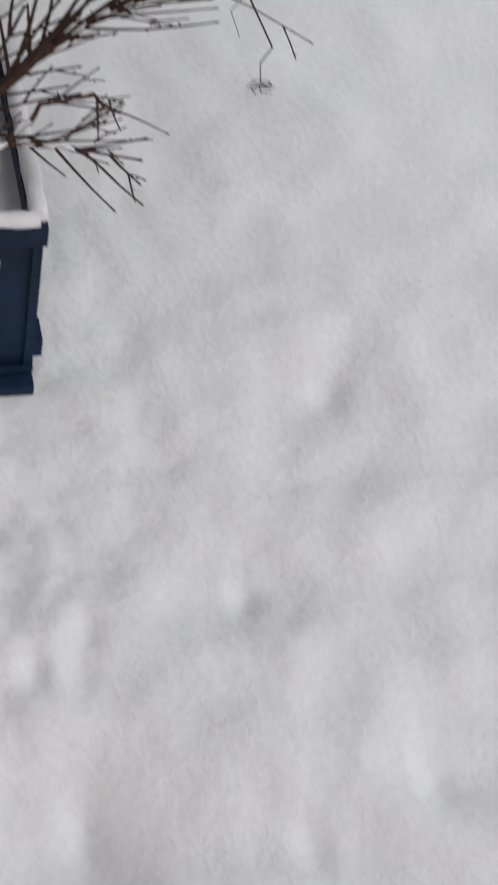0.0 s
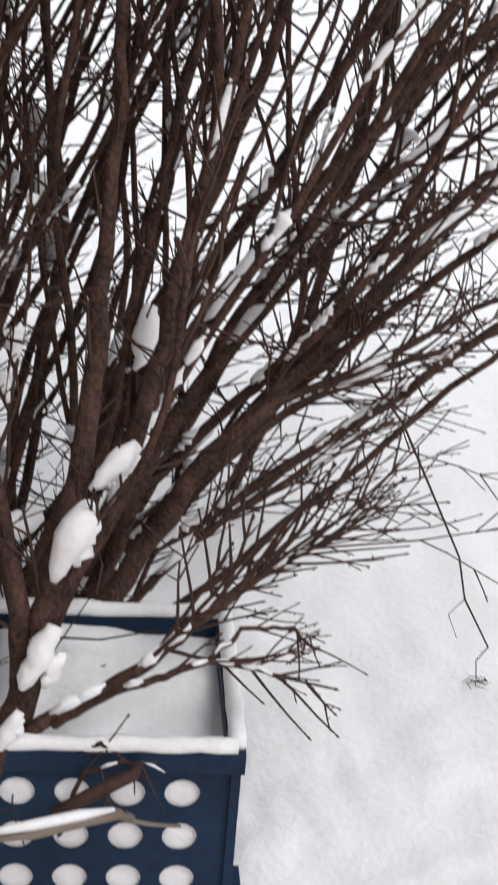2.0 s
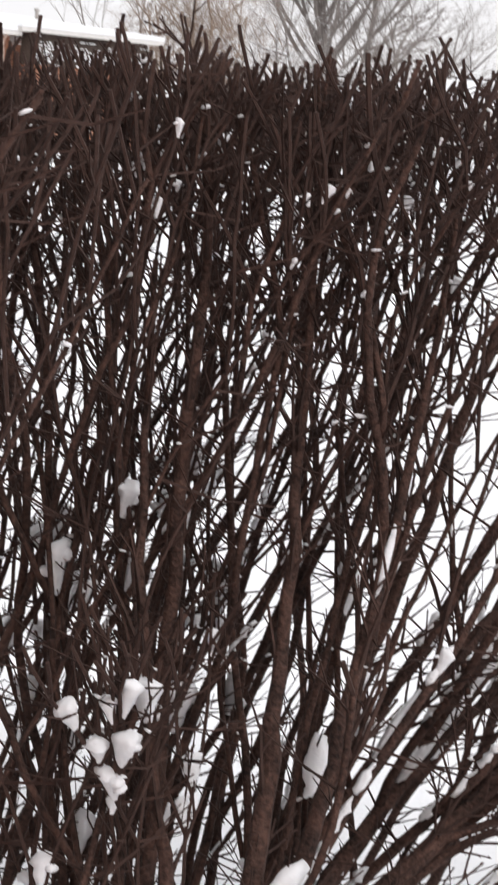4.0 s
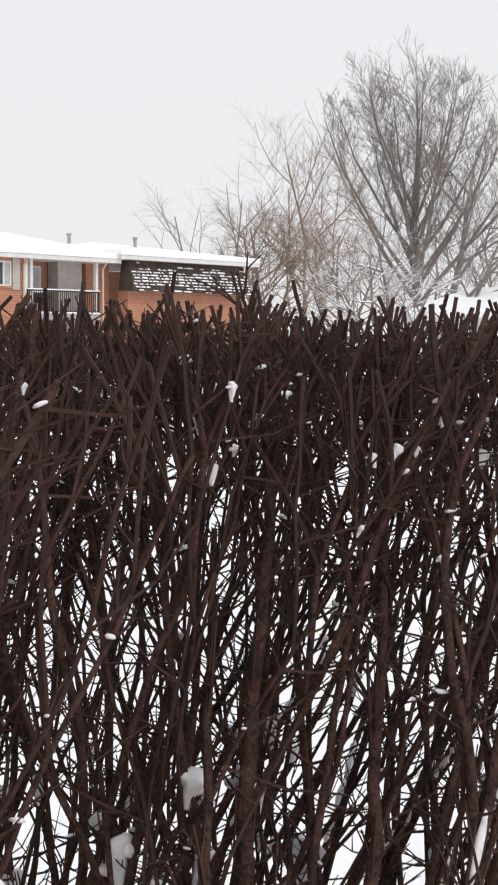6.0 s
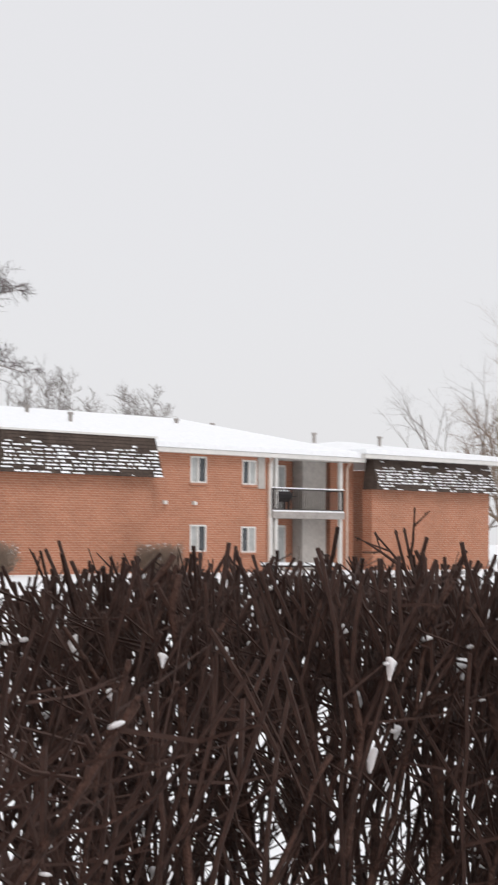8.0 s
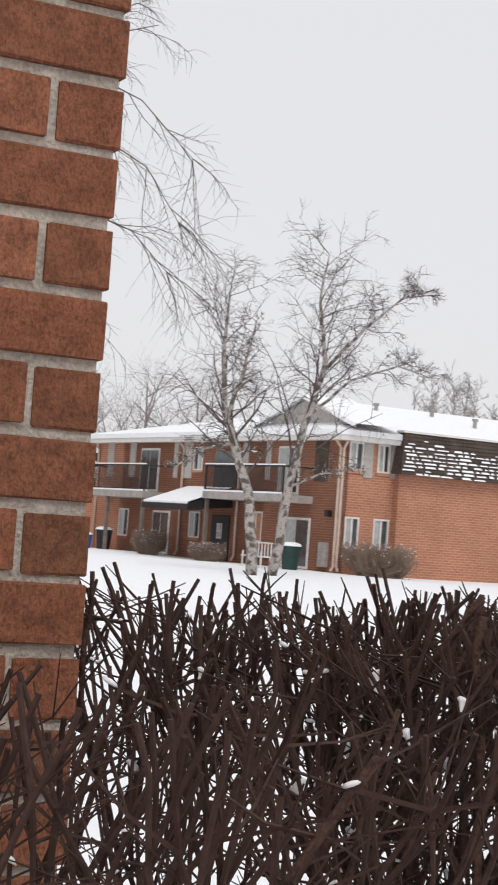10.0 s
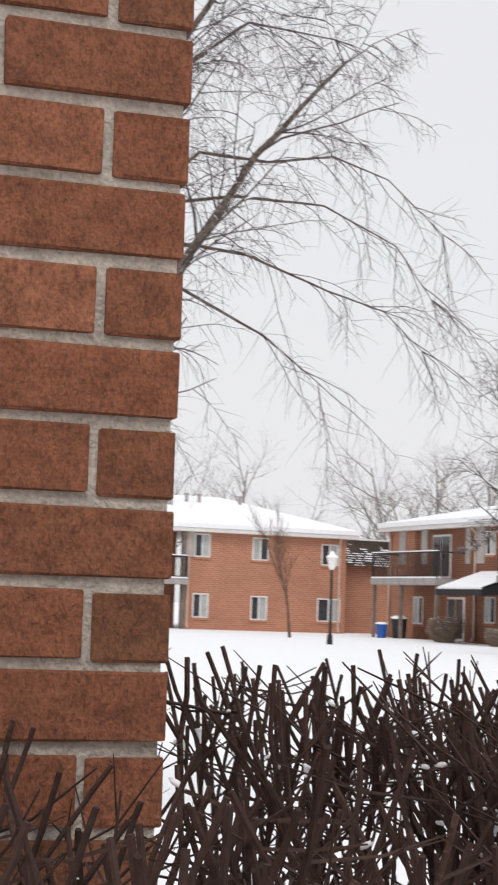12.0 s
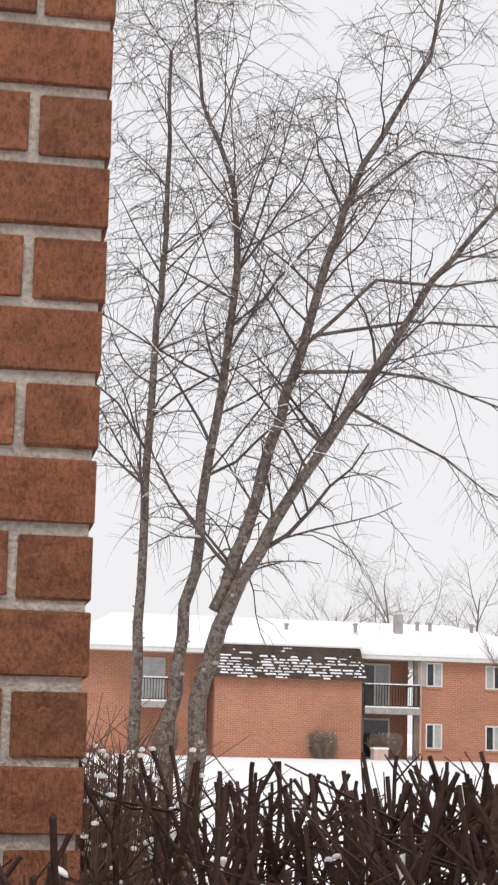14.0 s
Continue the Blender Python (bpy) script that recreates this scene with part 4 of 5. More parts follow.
    part("snow_fill", b, SNOW, t, "snow filling the crate", smooth=True)
    b = Buf()
    k, ky = W / 2, D / 2
    for p0, p1 in (((-k, -ky), (k, -ky)), ((k, -ky), (k, ky)), ((k, ky), (-k, ky)), ((-k, ky), (-k, -ky))):
        pts, rr = [], []
        for i in range(15):
            f = i / 14
            pts.append((p0[0] + (p1[0] - p0[0]) * f, p0[1] + (p1[1] - p0[1]) * f, H + 0.006 + r.uniform(-0.002, 0.002)))
            rr.append(r.uniform(0.0095, 0.0125))
        b.tube(pts, rr, 8)
    part("rim_snow", b, SNOW, t, "snow lying on the crate rim", smooth=True)


crate()


# ---------------------------------------------------------------- the hedge
TOP = 1.602
HR = random.Random(21)


def snow_cup(buf, p, d1, d2, length, r):
    """Snow lodged between two stems that part at p: narrow at the fork, wide, lumpy and rounded on top."""
    n = d1.cross(d2)
    n = n.normalized() if n.length > 0.02 else Vector((0, 1, 0))
    b = len(buf.v)
    seg, rows = 9, 7
    uneven = [r.uniform(0.65, 1.2) for _ in range(seg)]
    tilt, sway = r.uniform(-0.4, 0.4), r.uniform(-0.5, 0.5)
    for i in range(rows):
        f = min(1.0, 0.25 + 0.75 * i / (rows - 3))
        u, v = p + d1 * length * f, p + d2 * length * f
        c, h = (u + v) / 2, (v - u) / 2
        deep = max(h.length * r.uniform(0.55, 0.85), 0.005)
        k = (0.86, 0.4)[i - rows + 2] if i >= rows - 2 else r.uniform(0.82, 1.08)
        lift = h.length * ((0.28, 0.5)[i - rows + 2] if i >= rows - 2 else 0.0)
        for j in range(seg):
            a = 2 * math.pi * j / seg
            q = uneven[j] * k * r.uniform(0.86, 1.12)
            o = c + h * (math.cos(a) * q + sway * (0.5 - f) * 0.5) + n * math.sin(a) * deep * q
            buf.v.append((o.x, o.y, o.z + lift + tilt * (o - c).x * f + r.gauss(0, 0.04) * h.length))
    for i in range(rows - 1):
        for j in range(seg):
            j2 = (j + 1) % seg
            buf.f.append((b + i * seg + j, b + i * seg + j2, b + (i + 1) * seg + j2, b + (i + 1) * seg + j))
    buf.f.append(tuple(b + (rows - 1) * seg + j for j in range(seg)))
    for _ in range(r.randint(0, 2)):
        g = (d2 - d1) * length * r.uniform(-0.55, 0.55)
        q = length * r.uniform(0.1, 0.2)
        buf.lump(p + (d1 + d2) * length * r.uniform(0.25, 0.55) + g, q, q * 0.7, q * r.uniform(0.6, 1.1), r, 5, 8, r.uniform(-0.6, 0.6))


def snow_heap(buf, p, size, along, r):
    """A ragged ridge of snow packed along a limb."""
    n = 7
    for k, (o, big) in enumerate((((0, 0, 0), 1.0), ((r.uniform(0.3, 0.55), 0.05, r.uniform(-0.5, 0.1)), 0.6))):
        c = p + Vector(o) * size
        pts = [c + along * size * big * (2.5 * i / n - 1.25) + Vector((r.gauss(0, 0.05), r.gauss(0, 0.05), r.gauss(0, 0.03))) * size for i in range(n + 1)]
        buf.tube(pts, [size * big * (0.1 + 0.38 * math.sin(math.pi * (i + 0.3 * k) / (n + 0.6)) ** 0.7) * r.uniform(0.82, 1.12) for i in range(n + 1)], 9)


def lying_snow(buf, a, c, ra, rc, r):
    """A ridge of snow along the upper side of a sloping stem."""
    up = Vector((0, 0, 1))
    d = (c - a).normalized()
    o = (up - d * up.dot(d)).normalized()
    n = 7
    pts = [a.lerp(c, i / n) + o * (ra + (rc - ra) * i / n) * r.uniform(0.55, 1.0) + Vector((r.gauss(0, 0.12), r.gauss(0, 0.12), 0)) * ra for i in range(n + 1)]
    rr = [(ra + (rc - ra) * i / n) * (0.25 if i in (0, n) else r.uniform(0.45, 1.3)) for i in range(n + 1)]
    buf.tube(pts, rr, 7)


def spray(w, s, p, d, length, rad, level, r):
    """A long thin twig with side shoots and buds."""
    n = max(3, int(length / 0.032))
    pts, rr = [p.copy()], [rad]
    d = d.normalized()
    for i in range(n):
        d = (d + Vector((r.gauss(0, 0.055), r.gauss(0, 0.055), r.gauss(0.012, 0.05)))).normalized()
        p = p + d * (length / n)
        pts.append(p.copy())
        rr.append(max(0.0009, rad * (1 - 0.5 * (i + 1) / n)))
        if level < 2 and length > 0.05 and 0 < i < n - 1 and r.random() < 0.62:
            for sg in ((-1, 1) if r.random() < 0.4 else (r.choice((-1, 1)),)):
                a = r.uniform(0.4, 0.85)
                side = Vector((d.z * sg, r.gauss(0, 0.55), -d.x * sg * 0.9)).normalized()
                spray(w, s, p, d * math.cos(a) + side * math.sin(a), length * r.uniform(0.3, 0.6) * (1.15 - 0.6 * i / n), max(0.0012, rad * 0.65), level + 1, r)
    w.tube(pts, rr, 4)
    w.tube([p, p + d * 0.005], [rad * 0.85, 0.0006], 4, cap=False)
    for q in pts[1:]:
        if r.random() < 0.45:
            e = q + Vector((r.gauss(0, 1), r.gauss(0, 1), r.gauss(0, 1))).normalized() * 0.0045
            w.tube([q, e], [rad * 0.8, 0.0006], 3, cap=False)


def shrub(x, y, stems, lean, spread, seed, label, top=TOP, thick=(0.0065, 0.012), rate=0.72, foot=0.07, front=2.0, steep=0.82, lean_least=-1.0):
    """One shrub: stout stems fan from its foot, fork again and again, and end in cut shoots at the sheared top."""
    r = random.Random(seed)
    t = thing("hedge_shrub", pose(x, y, 0), label, "shrub", "hedge")
    top = top - t.matrix_world.translation.z
    w, s = Buf(), Buf()

    def limb(b, p, d, rad, aim, depth, room):
        pts, rr = [p.copy()], [rad]
        bend = Vector((r.gauss(0, 0.022), r.gauss(0, 0.018), 0))
        gone, last_fork, done = 0.0, 0.0, False
        cut = top + r.gauss(-0.03, 0.02) - (0.05 if r.random() < 0.3 else 0.0)
        while not done:
            step = r.uniform(0.045, 0.075)
            kink = 0.07 if rad > 0.006 else 0.095
            d = (d + bend + Vector((r.gauss(0, kink), r.gauss(0, kink), r.gauss(0, kink * 0.6))) + (aim - d) * 0.09).normalized()
            if y + p.y < front and d.y < 0.05:
                d = (d + Vector((0, 0.16, 0.05))).normalized()
            if d.z < steep:
                d = (d + Vector((0, 0, 0.14))).normalized()
            q = p + d * step
            if q.z > cut:
                q = p + (q - p) * max(0.05, (cut - p.z) / max(q.z - p.z, 1e-3))
                done = True
            gone += step
            last_fork += step
            p = q
            rad = max(0.0027, rad * 0.975)
            pts.append(p.copy())
            rr.append(rad)
            if gone > room or p.z < -0.05:
                done = True
            if done:
                break
            below = top - p.z
            chance = (0.10 if p.z < 0.45 else 0.105 if below > 0.42 else 0.22 if below > 0.26 else 0.42) * rate
            if last_fork > 0.05 and depth < 6 and below > 0.07 and r.random() < chance:
                last_fork = 0.0
                sg = r.choice((-1, 1))
                a = r.uniform(0.28, 0.6) if below > 0.3 else r.uniform(0.25, 0.7)
                side = Vector((d.z * sg, r.gauss(0, 0.55), -d.x * sg * 0.8)).normalized()
                nd = (d * math.cos(a) + side * math.sin(a)).normalized()
                if nd.z < steep:
                    side = Vector((-side.x, side.y, abs(side.z)))
                    nd = (d * math.cos(a) + side * math.sin(a)).normalized()
                d = (d * math.cos(a * 0.3) - side * math.sin(a * 0.3)).normalized()
                child = max(0.0027, rad * r.uniform(0.58, 0.88))
                if 0.1 < p.z < top - 0.12 and r.random() < (0.75 if p.z < 1.0 else 0.2):
                    snow_cup(s, p, nd, d, r.uniform(0.04, 0.11) * (1.0 if rad > 0.005 else 0.6) * (1.0 if p.z < 1.0 else 0.5), r)
                naim = (aim + side * r.uniform(0.03, 0.22) + Vector((0.02, 0, 0.3))).normalized()
                limb(b, p, nd, child, naim, depth + 1, 3.0)
                rad = max(0.0027, rad * 0.93)
            # dead side twigs
            if r.random() < 0.7:
                e = pts[-2].lerp(p, r.random())
                sd = (d * 0.5 + Vector((r.gauss(0, 0.8), r.gauss(0, 0.8), r.gauss(0.0, 0.35)))).normalized()
                ln = r.uniform(0.04, 0.2)
                m = e + sd * ln * 0.5 + Vector((r.gauss(0, 1), r.gauss(0, 1), r.gauss(0, 1))) * 0.006
                z = m + (sd + Vector((r.gauss(0, 0.25), 0, 0.25))).normalized() * ln * 0.5
                if z.z < top:
                    q = r.uniform(0.0014, 0.0026)
                    w.tube([e, m, z], [q, q * 0.8, q * 0.45], 3, cap=False)
                    if r.random() < 0.6:
                        w.tube([m, m + (sd + Vector((r.gauss(0, 0.6), r.gauss(0, 0.6), 0.3))).normalized() * ln * 0.45], [q * 0.7, q * 0.35], 3, cap=False)
                    if r.random() < 0.1:
                        h = r.uniform(0.002, 0.005)
                        s.lump(e + Vector((0, -0.003, rad + h * 0.3)), h * r.uniform(1.2, 2.4), h, h * 0.8, r, 4, 6, r.uniform(-0.6, 0.6))
            if abs(d.z) < 0.86 and 0.08 < p.z < top - 0.18 and rad > 0.0042 and r.random() < 0.4:
                lying_snow(s, pts[-2], p, rr[-2], rr[-1], r)
        (b if rr[0] > 0.0045 else w).tube(pts, rr, 7 if rr[0] > 0.008 else 5)

    for i in range(stems):
        k = r.gauss(0, spread)
        aim = Vector((max(lean_least, lean[0] * r.uniform(0.5, 1.25) + k), lean[1] + r.gauss(0, spread * 0.35), 1)).normalized()
        d = (aim + Vector((r.gauss(0, 0.2), r.gauss(0, 0.08), 0))).normalized()
        b = Buf()
        limb(b, Vector((r.gauss(0, foot), r.gauss(0, foot), -0.03)), d, r.uniform(*thick), aim, 0, 4.0)
        if b.v:
            part("stem", b, BARK, t, smooth=True)
    part("twig_mass", w, TWIG, t)["kind"] = "stuff"
    if s.v:
        part("snow", s, SNOW, t, "snow caught in the forks", smooth=True)["kind"] = "stuff"
    return t


LABEL = "dense bare dark-brown hedge shrub with snow in its forks"
k = 0
for i in range(7):
    for row in (0.0, 0.34):
        x, y = -0.02 - i * 0.15 + HR.uniform(-0.05, 0.05) + row * 0.2, 2.16 + row + i * 0.035 + HR.uniform(-0.05, 0.05)
        k += 1
        if x > (-0.53 if row == 0 else -0.62):
            shrub(x, y, 3 if i < 2 else 4 if i == 2 else 5, (0.22, -0.02), 0.17, 100 + k, LABEL, lean_least=-1.0 if x > -0.25 else 0.08, top=TOP - 0.012 * (row > 0) - 0.06 * max(0.0, -0.3 - x), rate=0.56 if i < 2 else 1.0)
        elif x > -0.9:
            shrub(x, y, 1 if row == 0 else 2, (0.06, 0.0), 0.07, 100 + k, "thin bare end of the hedge beside the wall", top=1.575 - 0.2 * max(0.0, -0.62 - x), rate=0.75, foot=0.03, lean_least=-0.02)
LEAN = "hedge shrub leaning far out over the snow"
shrub(0.02, 2.14, 6, (0.38, 0.0), 0.16, 140, LEAN, rate=0.6, thick=(0.008, 0.014))
shrub(0.06, 2.3, 7, (0.6, 0.04), 0.18, 141, LEAN, rate=0.58, top=TOP - 0.01, steep=0.68, thick=(0.008, 0.014))
shrub(0.1, 2.22, 5, (0.85, 0.06), 0.12, 148, LEAN, rate=0.7, top=TOP - 0.02, steep=0.5, thick=(0.008, 0.013))
shrub(0.3, 2.75, 3, (0.25, 0.0), 0.2, 143, LEAN, top=TOP - 0.02, rate=0.7)
shrub(-0.05, 1.78, 3, (0.14, 0.3), 0.12, 145, "stout hedge stems rising beside the crate", top=1.3, foot=0.035, rate=0.6)
shrub(-0.08, 1.64, 4, (0.12, 0.2), 0.16, 146, "low tangled hedge stems beside the crate", top=0.9, thick=(0.005, 0.009), rate=0.9, foot=0.03, front=1.5, steep=0.78)
ENDS = "thin bare end of the hedge beside the wall"
for x, y, n, tp, sd in ((-0.54, 1.88, 1, 1.51, 150), (-0.64, 1.71, 4, 1.53, 151), (-0.70, 1.62, 5, 1.53, 152), (-0.77, 1.53, 5, 1.52, 153)):
    shrub(x, y, n, (0.0, 0.0), 0.07, sd, ENDS, top=tp, thick=(0.005, 0.009), rate=0.8, front=1.3, foot=0.04)


# low limbs that arch out from the hedge over the crate and the snow
def arching(name_label, limbs, seed, sprays, snow_share=0.15):
    r = random.Random(seed)
    t = thing("hedge_shrub", pose(0.1, 2.0, 0), name_label, "shrub", "hedge")
    base = t.matrix_world.translation
    w, s = Buf(), Buf()
    for limb, (first, length, count) in zip(limbs, sprays):
        ctrl = [Vector(q[:3]) - base for q in limb]
        fine, rad = [], []
        for i in range(len(ctrl) - 1):
            for k2 in range(5):
                f = k2 / 5
                fine.append(ctrl[i].lerp(ctrl[i + 1], f) + Vector((r.gauss(0, 1), r.gauss(0, 1), r.gauss(0, 0.5))) * max(0.0014, limb[i][3] * 0.22))
                rad.append(limb[i][3] * (1 - f) + limb[i + 1][3] * f)
        fine.append(ctrl[-1])
        rad.append(limb[-1][3])
        b = Buf()
        b.tube(fine, rad, 7)
        part("stem", b, BARK, t, smooth=True)
        n = len(fine)
        for c in range(count):
            i = min(n - 2, int(n * (first + (1 - first) * (c + r.random()) / count)))
            d = (fine[i + 1] - fine[i]).normalized()
            side = Vector((r.gauss(0, 0.5), r.gauss(0, 0.5), r.gauss(0.0, 0.75)))
            spray(w, s, fine[i], d + side * 0.6, length * r.uniform(0.7, 1.5), max(0.0018, min(rad[i] * 0.5, 0.0036)), 0, r)
        for i in range(2, n - 1, 1):
            if r.random() < snow_share and abs((fine[i + 1] - fine[i]).normalized().z) < 0.85:
                o = Vector((0, -0.002, rad[i] * 0.85))
                s.tube([fine[i - 1] + o * 0.6, fine[i] + o * 1.25, fine[i + 1] + o * 0.6], [rad[i] * 0.5, rad[i] * r.uniform(0.8, 1.25), rad[i] * 0.5], 6)
    for p, along, size in (((0.085, 1.665, 0.48), (0.4, 0.2, 0.9), 0.043), ((0.045, 1.60, 0.36), (0.4, 0.1, 0.9), 0.036), ((0.14, 1.72, 0.55), (0.7, 0.3, 0.6), 0.032), ((0.01, 1.59, 0.26), (0.4, 0.0, 0.9), 0.025), ((0.2, 1.95, 0.62), (0.2, 0.1, 0.95), 0.036), ((0.02, 1.8, 0.42), (0.9, 0.2, 0.3), 0.036), ((-0.06, 1.56, 0.2), (0.3, 0.0, 0.9), 0.025)):
        snow_heap(s, Vector(p) - base, size, Vector(along).normalized(), r)
    part("twig_mass", w, TWIG, t)["kind"] = "stuff"
    part("snow", s, SNOW, t, "snow lying along the limbs", smooth=True)["kind"] = "stuff"


arching("arching hedge limbs with fine twigs over a crate", [
    [(0.02, 1.98, -0.06, 0.018), (0.16, 2.0, 0.166, 0.017), (0.33, 2.1, 0.362, 0.016), (0.522, 2.2, 0.512, 0.014), (0.69, 2.3, 0.633, 0.011), (0.854, 2.4, 0.725, 0.008), (1.12, 2.5, 0.88, 0.004)],
    [(0.02, 2.05, -0.06, 0.018), (0.17, 2.12, 0.33, 0.016), (0.40, 2.22, 0.64, 0.013), (0.66, 2.32, 0.88, 0.010), (0.95, 2.42, 1.1, 0.006)],
    [(0.10, 2.1, -0.06, 0.016), (0.26, 2.2, 0.34, 0.014), (0.52, 2.35, 0.62, 0.011), (0.86, 2.5, 0.84, 0.007), (1.15, 2.6, 0.98, 0.004)],
    [(0.30, 2.08, 0.33, 0.009), (0.46, 2.15, 0.42, 0.007), (0.66, 2.25, 0.45, 0.0055), (0.90, 2.35, 0.47, 0.003)],
    [(0.40, 2.14, 0.42, 0.008), (0.58, 2.2, 0.46, 0.006), (0.78, 2.3, 0.52, 0.0045), (1.02, 2.4, 0.55, 0.003)],
    [(0.16, 2.0, 0.12, 0.008), (0.30, 2.02, 0.27, 0.006), (0.46, 2.06, 0.36, 0.0045), (0.60, 2.1, 0.42, 0.003)],
    [(-0.14, 1.63, -0.05, 0.012), (-0.07, 1.61, 0.165, 0.0115), (0.0, 1.605, 0.225, 0.011), (0.064, 1.608, 0.266, 0.0098), (0.166, 1.608, 0.329, 0.0085), (0.25, 1.635, 0.389, 0.007), (0.312, 1.654, 0.428, 0.0055), (0.36, 1.663, 0.453, 0.004), (0.414, 1.672, 0.474, 0.0026)],
    [(0.064, 1.6, 0.262, 0.0065), (0.13, 1.562, 0.333, 0.0055), (0.189, 1.543, 0.367, 0.0048), (0.24, 1.562, 0.373, 0.0042), (0.296, 1.571, 0.356, 0.0034), (0.344, 1.58, 0.33, 0.0024)],
    [(0.24, 1.562, 0.373, 0.0036), (0.287, 1.598, 0.393, 0.003), (0.36, 1.635, 0.365, 0.0024), (0.397, 1.654, 0.319, 0.0017)],
    [(-0.08, 1.60, -0.05, 0.020), (-0.035, 1.60, 0.15, 0.019), (0.030, 1.615, 0.29, 0.018), (0.07, 1.67, 0.44, 0.016), (0.115, 1.78, 0.58, 0.014), (0.15, 1.93, 0.80, 0.010), (0.17, 2.06, 1.10, 0.007), (0.19, 2.12, 1.5, 0.004)],
    [(0.06, 1.65, 0.38, 0.015), (0.15, 1.72, 0.52, 0.013), (0.22, 1.86, 0.70, 0.010), (0.30, 2.0, 0.95, 0.008), (0.36, 2.08, 1.22, 0.005), (0.38, 2.1, 1.42, 0.003)],
    [(0.03, 1.61, 0.28, 0.014), (0.02, 1.66, 0.42, 0.012), (-0.02, 1.80, 0.60, 0.009), (-0.05, 1.95, 0.9, 0.007), (-0.04, 2.05, 1.3, 0.004)],
    [(-0.10, 1.85, -0.05, 0.013), (-0.05, 1.9, 0.25, 0.012), (-0.02, 1.95, 0.55, 0.011), (0.0, 2.0, 0.95, 0.011), (0.03, 2.05, 1.3, 0.007), (0.02, 2.07, 1.55, 0.006)],
    [(-0.02, 1.97, -0.05, 0.017), (0.06, 1.98, 0.22, 0.015), (0.18, 2.05, 0.5, 0.012), (0.34, 2.12, 0.85, 0.010), (0.48, 2.2, 1.25, 0.007), (0.55, 2.22, 1.55, 0.005)],
    [(0.04, 1.7, 0.02, 0.006), (0.03, 1.6, 0.2, 0.005), (0.12, 1.58, 0.245, 0.004), (0.2, 1.57, 0.205, 0.002)],
    [(0.06, 1.62, 0.02, 0.004), (0.10, 1.57, 0.21, 0.003), (0.15, 1.56, 0.235, 0.002)],
], 160, [(0.35, 0.2, 26), (0.4, 0.2, 22), (0.4, 0.2, 20), (0.15, 0.18, 15), (0.15, 0.18, 15), (0.2, 0.17, 16), (0.5, 0.17, 22), (0.4, 0.09, 7), (0.3, 0.09, 6), (0.3, 0.14, 16), (0.3, 0.15, 16), (0.3, 0.12, 10), (0.5, 0.12, 12), (0.5, 0.12, 12), (0.4, 0.06, 4), (0.4, 0.06, 3)])

# broken-off branch with snow on it, against the crate
stub = thing("broken_branch", pose(0.032, 1.45, 0), "broken grey branch topped with snow against the crate", "branch")
zb = stub.matrix_world.translation.z
b = Buf()
run = [(-0.10, -0.06, -0.02 - zb), (-0.05, -0.02, 0.235 - zb), (0.0, 0.0, 0.224 - zb), (0.057, 0.04, 0.202 - zb), (0.105, 0.07, 0.186 - zb), (0.125, 0.08, 0.170 - zb)]
b.tube(run, [0.009, 0.0095, 0.009, 0.008, 0.0075, 0.005], 7)
part("limb", b, WOOD, stub, smooth=True)
b = Buf()
b.tube([(0.11, 0.072, 0.176 - zb), (0.15, 0.09, 0.150 - zb), (0.19, 0.11, 0.128 - zb)], [0.0035, 0.003, 0.0025], 5)
part("twig", b, WOOD, stub)
b = Buf()
b.tube([(-0.05, -0.022, 0.245 - zb), (0.0, -0.002, 0.236 - zb), (0.057, 0.038, 0.213 - zb), (0.10, 0.066, 0.196 - zb)], [0.004, 0.0065, 0.007, 0.003], 6)
part("snow", b, SNOW, stub, smooth=True)

# a long thin runner that hangs from the hedge down to the snow
stick = thing("dead_stick", pose(0.13, 1.57, 0.18), "short black dead stick stuck through a crate hole", "stick")
b = Buf()
b.tube([(-0.07, -0.035, 0.0), (-0.02, -0.03, 0.022), (0.03, -0.012, 0.034), (0.05, 0.03, 0.036)], [0.006, 0.0095, 0.0085, 0.005], 7)
part("wood", b, TWIG, stick, smooth=True)

vine = thing("dry_runner", pose(0.79, 2.2, 0), "thin dry runner hanging from the hedge over snow", "twig")
zb = vine.matrix_world.translation.z
b = Buf()
b.tube([(-0.214, 0.05, 0.45 - zb), (-0.111, 0.10, 0.313 - zb), (-0.02, 0.11, 0.135 - zb), (0.019, 0.10, 0.056 - zb), (0.002, 0.0, 0.036 - zb), (0.02, -0.09, 0.0 - zb)], [0.0024, 0.0022, 0.002, 0.0019, 0.0018, 0.0015], 5)
part("stem", b, TWIG, vine)
b = Buf()
b.tube([(0.02, -0.09, 0.0 - zb), (-0.005, -0.11, -0.012 - zb), (-0.012, -0.14, -0.026 - zb)], [0.0014, 0.0012, 0.001], 4)
for i in range(7):
    a = i * 1.1
    b.tube([(-0.012, -0.14, -0.03 - zb), (-0.012 + 0.018 * math.cos(a), -0.145 + 0.012 * math.sin(a), -0.028 - zb), (-0.012 + 0.024 * math.cos(a + 0.8), -0.145 + 0.02 * math.sin(a + 0.8), -0.03 - zb)], [0.0012, 0.001, 0.0006], 3)
part("tendril", b, TWIG, vine)
b = Buf()
b.tube([(-0.02, 0.11, 0.135 - zb), (-0.06, 0.11, 0.14 - zb), (-0.1, 0.115, 0.165 - zb)], [0.0013, 0.001, 0.0008], 3)
part("tendril", b, TWIG, vine)
b = Buf()
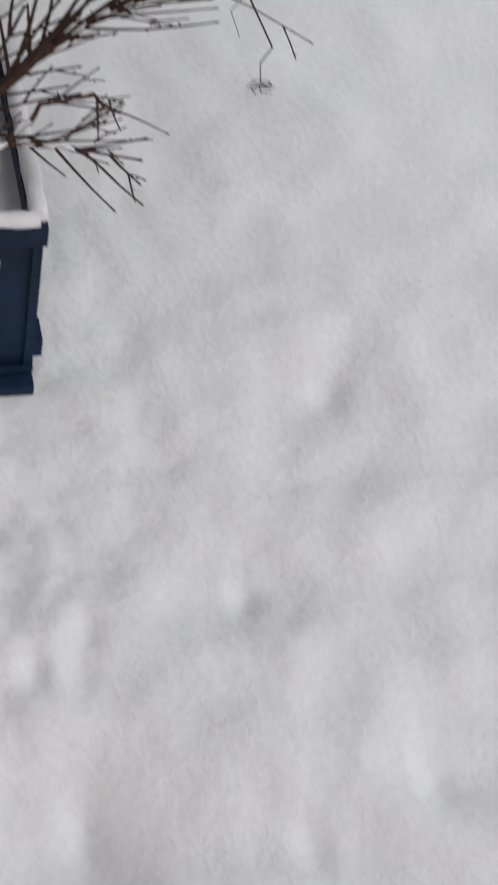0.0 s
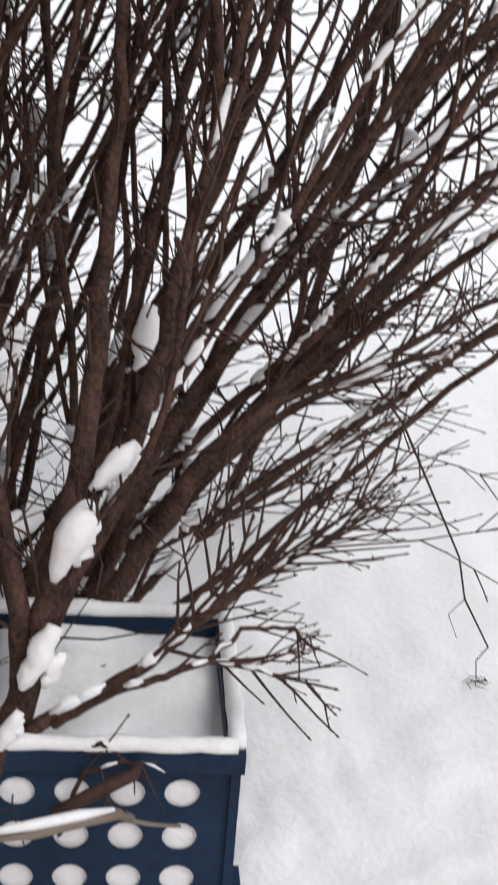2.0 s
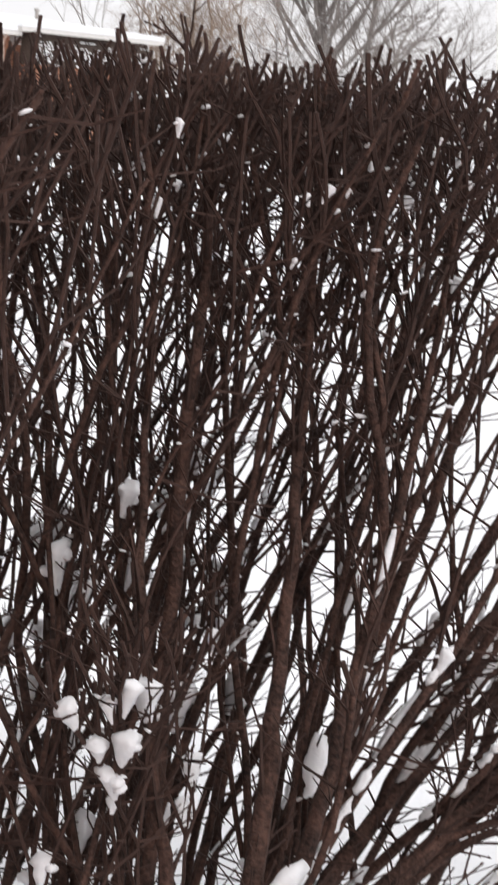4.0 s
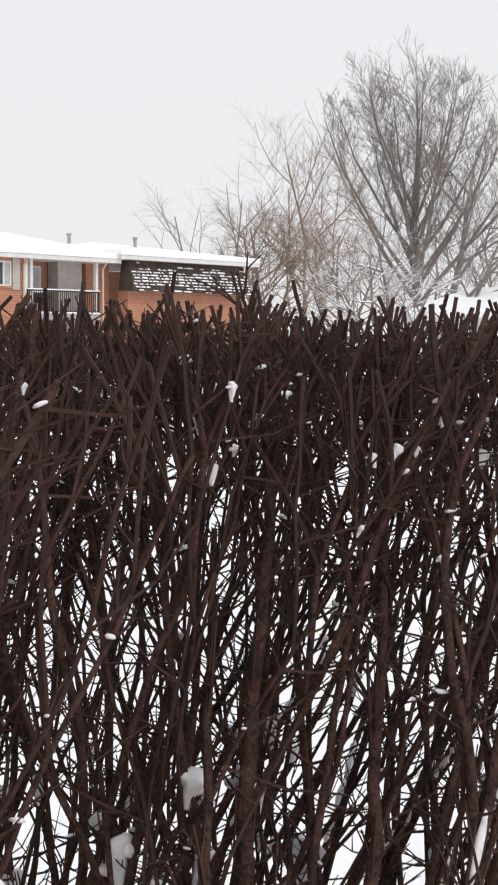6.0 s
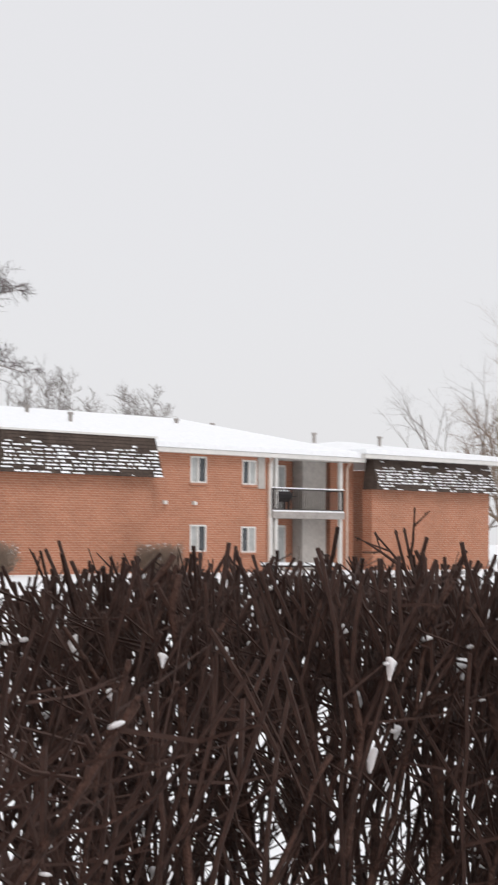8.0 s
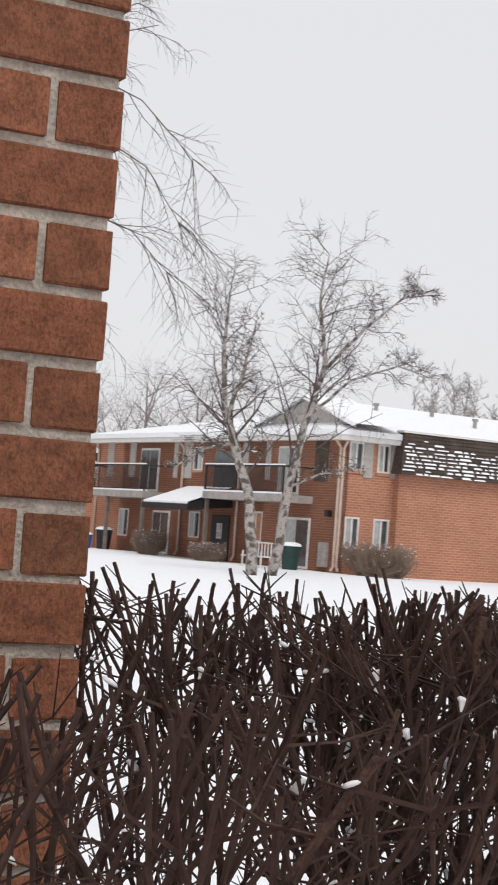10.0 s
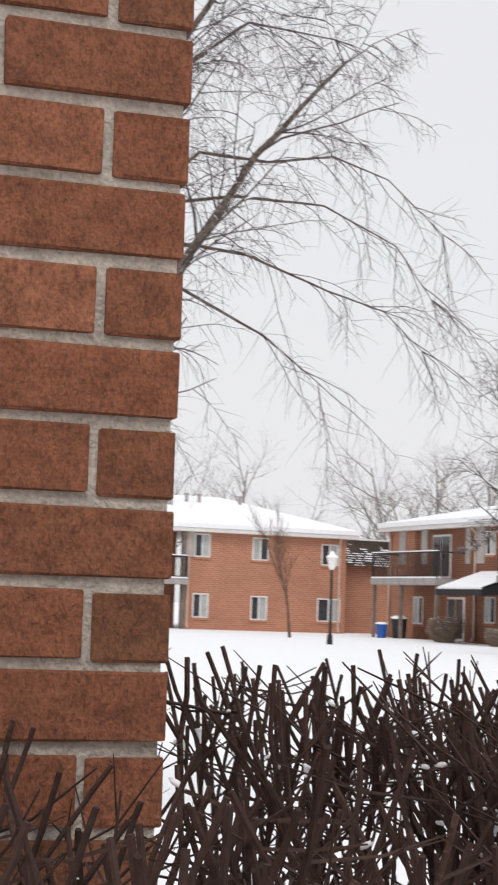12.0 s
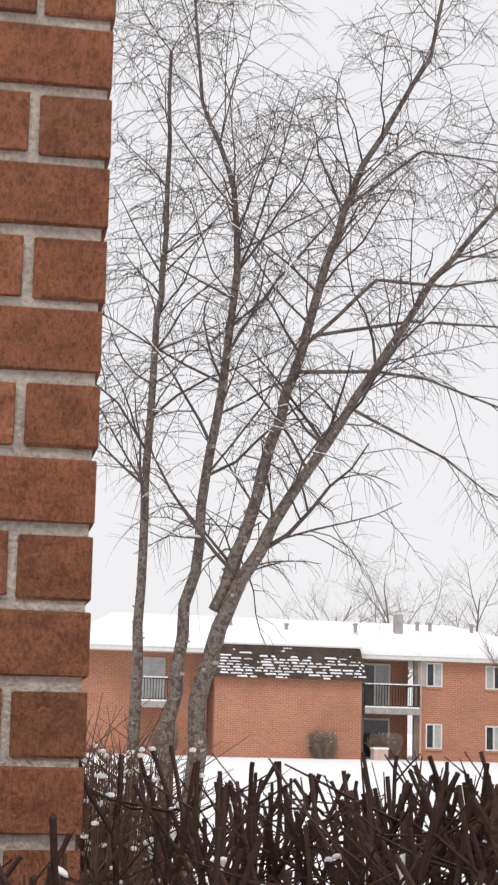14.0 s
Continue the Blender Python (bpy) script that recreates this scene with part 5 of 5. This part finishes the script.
b.tube([(0.002, 0.0, 0.036 - zb), (-0.03, -0.02, 0.02 - zb), (-0.025, -0.06, 0.0 - zb)], [0.001, 0.0009, 0.0007], 3)
part("tendril", b, TWIG, vine)


# ---------------------------------------------------------------- near brick house wall
def near_wall():
    ang = radians(49.2)
    tx, nx = Vector((math.cos(ang), math.sin(ang), 0)), Vector((math.sin(ang), -math.cos(ang), 0))
    m = Matrix.Identity(4)
    m.col[0][:3], m.col[1][:3], m.col[2][:3], m.col[3][:3] = -tx, -nx, (0, 0, 1), (-0.682, 1.881, -0.0001)
    t = thing("wall_near", m, "red-brown brick house wall with pale mortar", "brick wall", kind="structure")
    C, Z0 = 0.080, 1.5789
    # x: from the corner back along the face; y: into the wall; bricks proud of the mortar by 7 mm
    b = Buf()
    b.box(0.007, 4.2, 0.007, 0.35, -0.2, 5.2)
    part("mortar", b, MORTAR, t, "pale grey mortar")

    def brick_mesh(lx, ly):
        bm = bmesh.new()
        bmesh.ops.create_cube(bm, size=1.0)
        bmesh.ops.scale(bm, vec=(lx, ly, 0.0675), verts=bm.verts)
        bmesh.ops.bevel(bm, geom=bm.edges[:], offset=0.002, segments=1, affect="EDGES")
        r = random.Random(int(lx * 1000))
        for q in bm.verts:
            q.co += Vector((r.uniform(-1, 1), r.uniform(-1, 1), r.uniform(-1, 1))) * 0.0014
        me = bpy.data.meshes.new("brick")
        bm.to_mesh(me)
        bm.free()
        me.materials.append(BRICK)
        return me
    full, head = brick_mesh(0.1915, 0.0785), brick_mesh(0.0775, 0.1915)
    rest = Buf()
    r = random.Random(9)
    for kk in range(-21, 45):
        z = Z0 + C * kk + C / 2
        header = kk % 2 == 0
        x = 0.0
        first = True
        while x < 4.1:
            me, l, d = (head, 0.0785, 0.1935) if header and first else (full, 0.1935, 0.0785)
            jx, jy, jz = r.uniform(-0.0015, 0.0015), r.uniform(-0.0012, 0.0012), r.uniform(-0.0012, 0.0012)
            if x < 0.8 and kk >= -12 and z < 3.3:
                o = new("brick", me)
                o.parent = t
                o.matrix_basis = pose(x + l / 2 + jx, d / 2 + jy, z + jz, r.uniform(-0.4, 0.4), r.uniform(-0.4, 0.4), r.uniform(-0.4, 0.4))
            else:
                rest.box(x, x + l, jy, 0.08, z - 0.0347, z + 0.0347)
            x += l + 0.0095
            first = False
    o = part("far_bricks", rest, BRICK, t)
    o["kind"] = "stuff"


near_wall()
# Added wall, out of view behind the camera: closes the place, blocks low sky.
hb = Buf()
hb.box(-4.0, 9.0, -6.3, -6.0, -0.3, 5.2)
tagged(part("wall_back_unseen", hb, FARBRICK), "unseen brick wall added behind the camera", "brick wall", kind="structure")
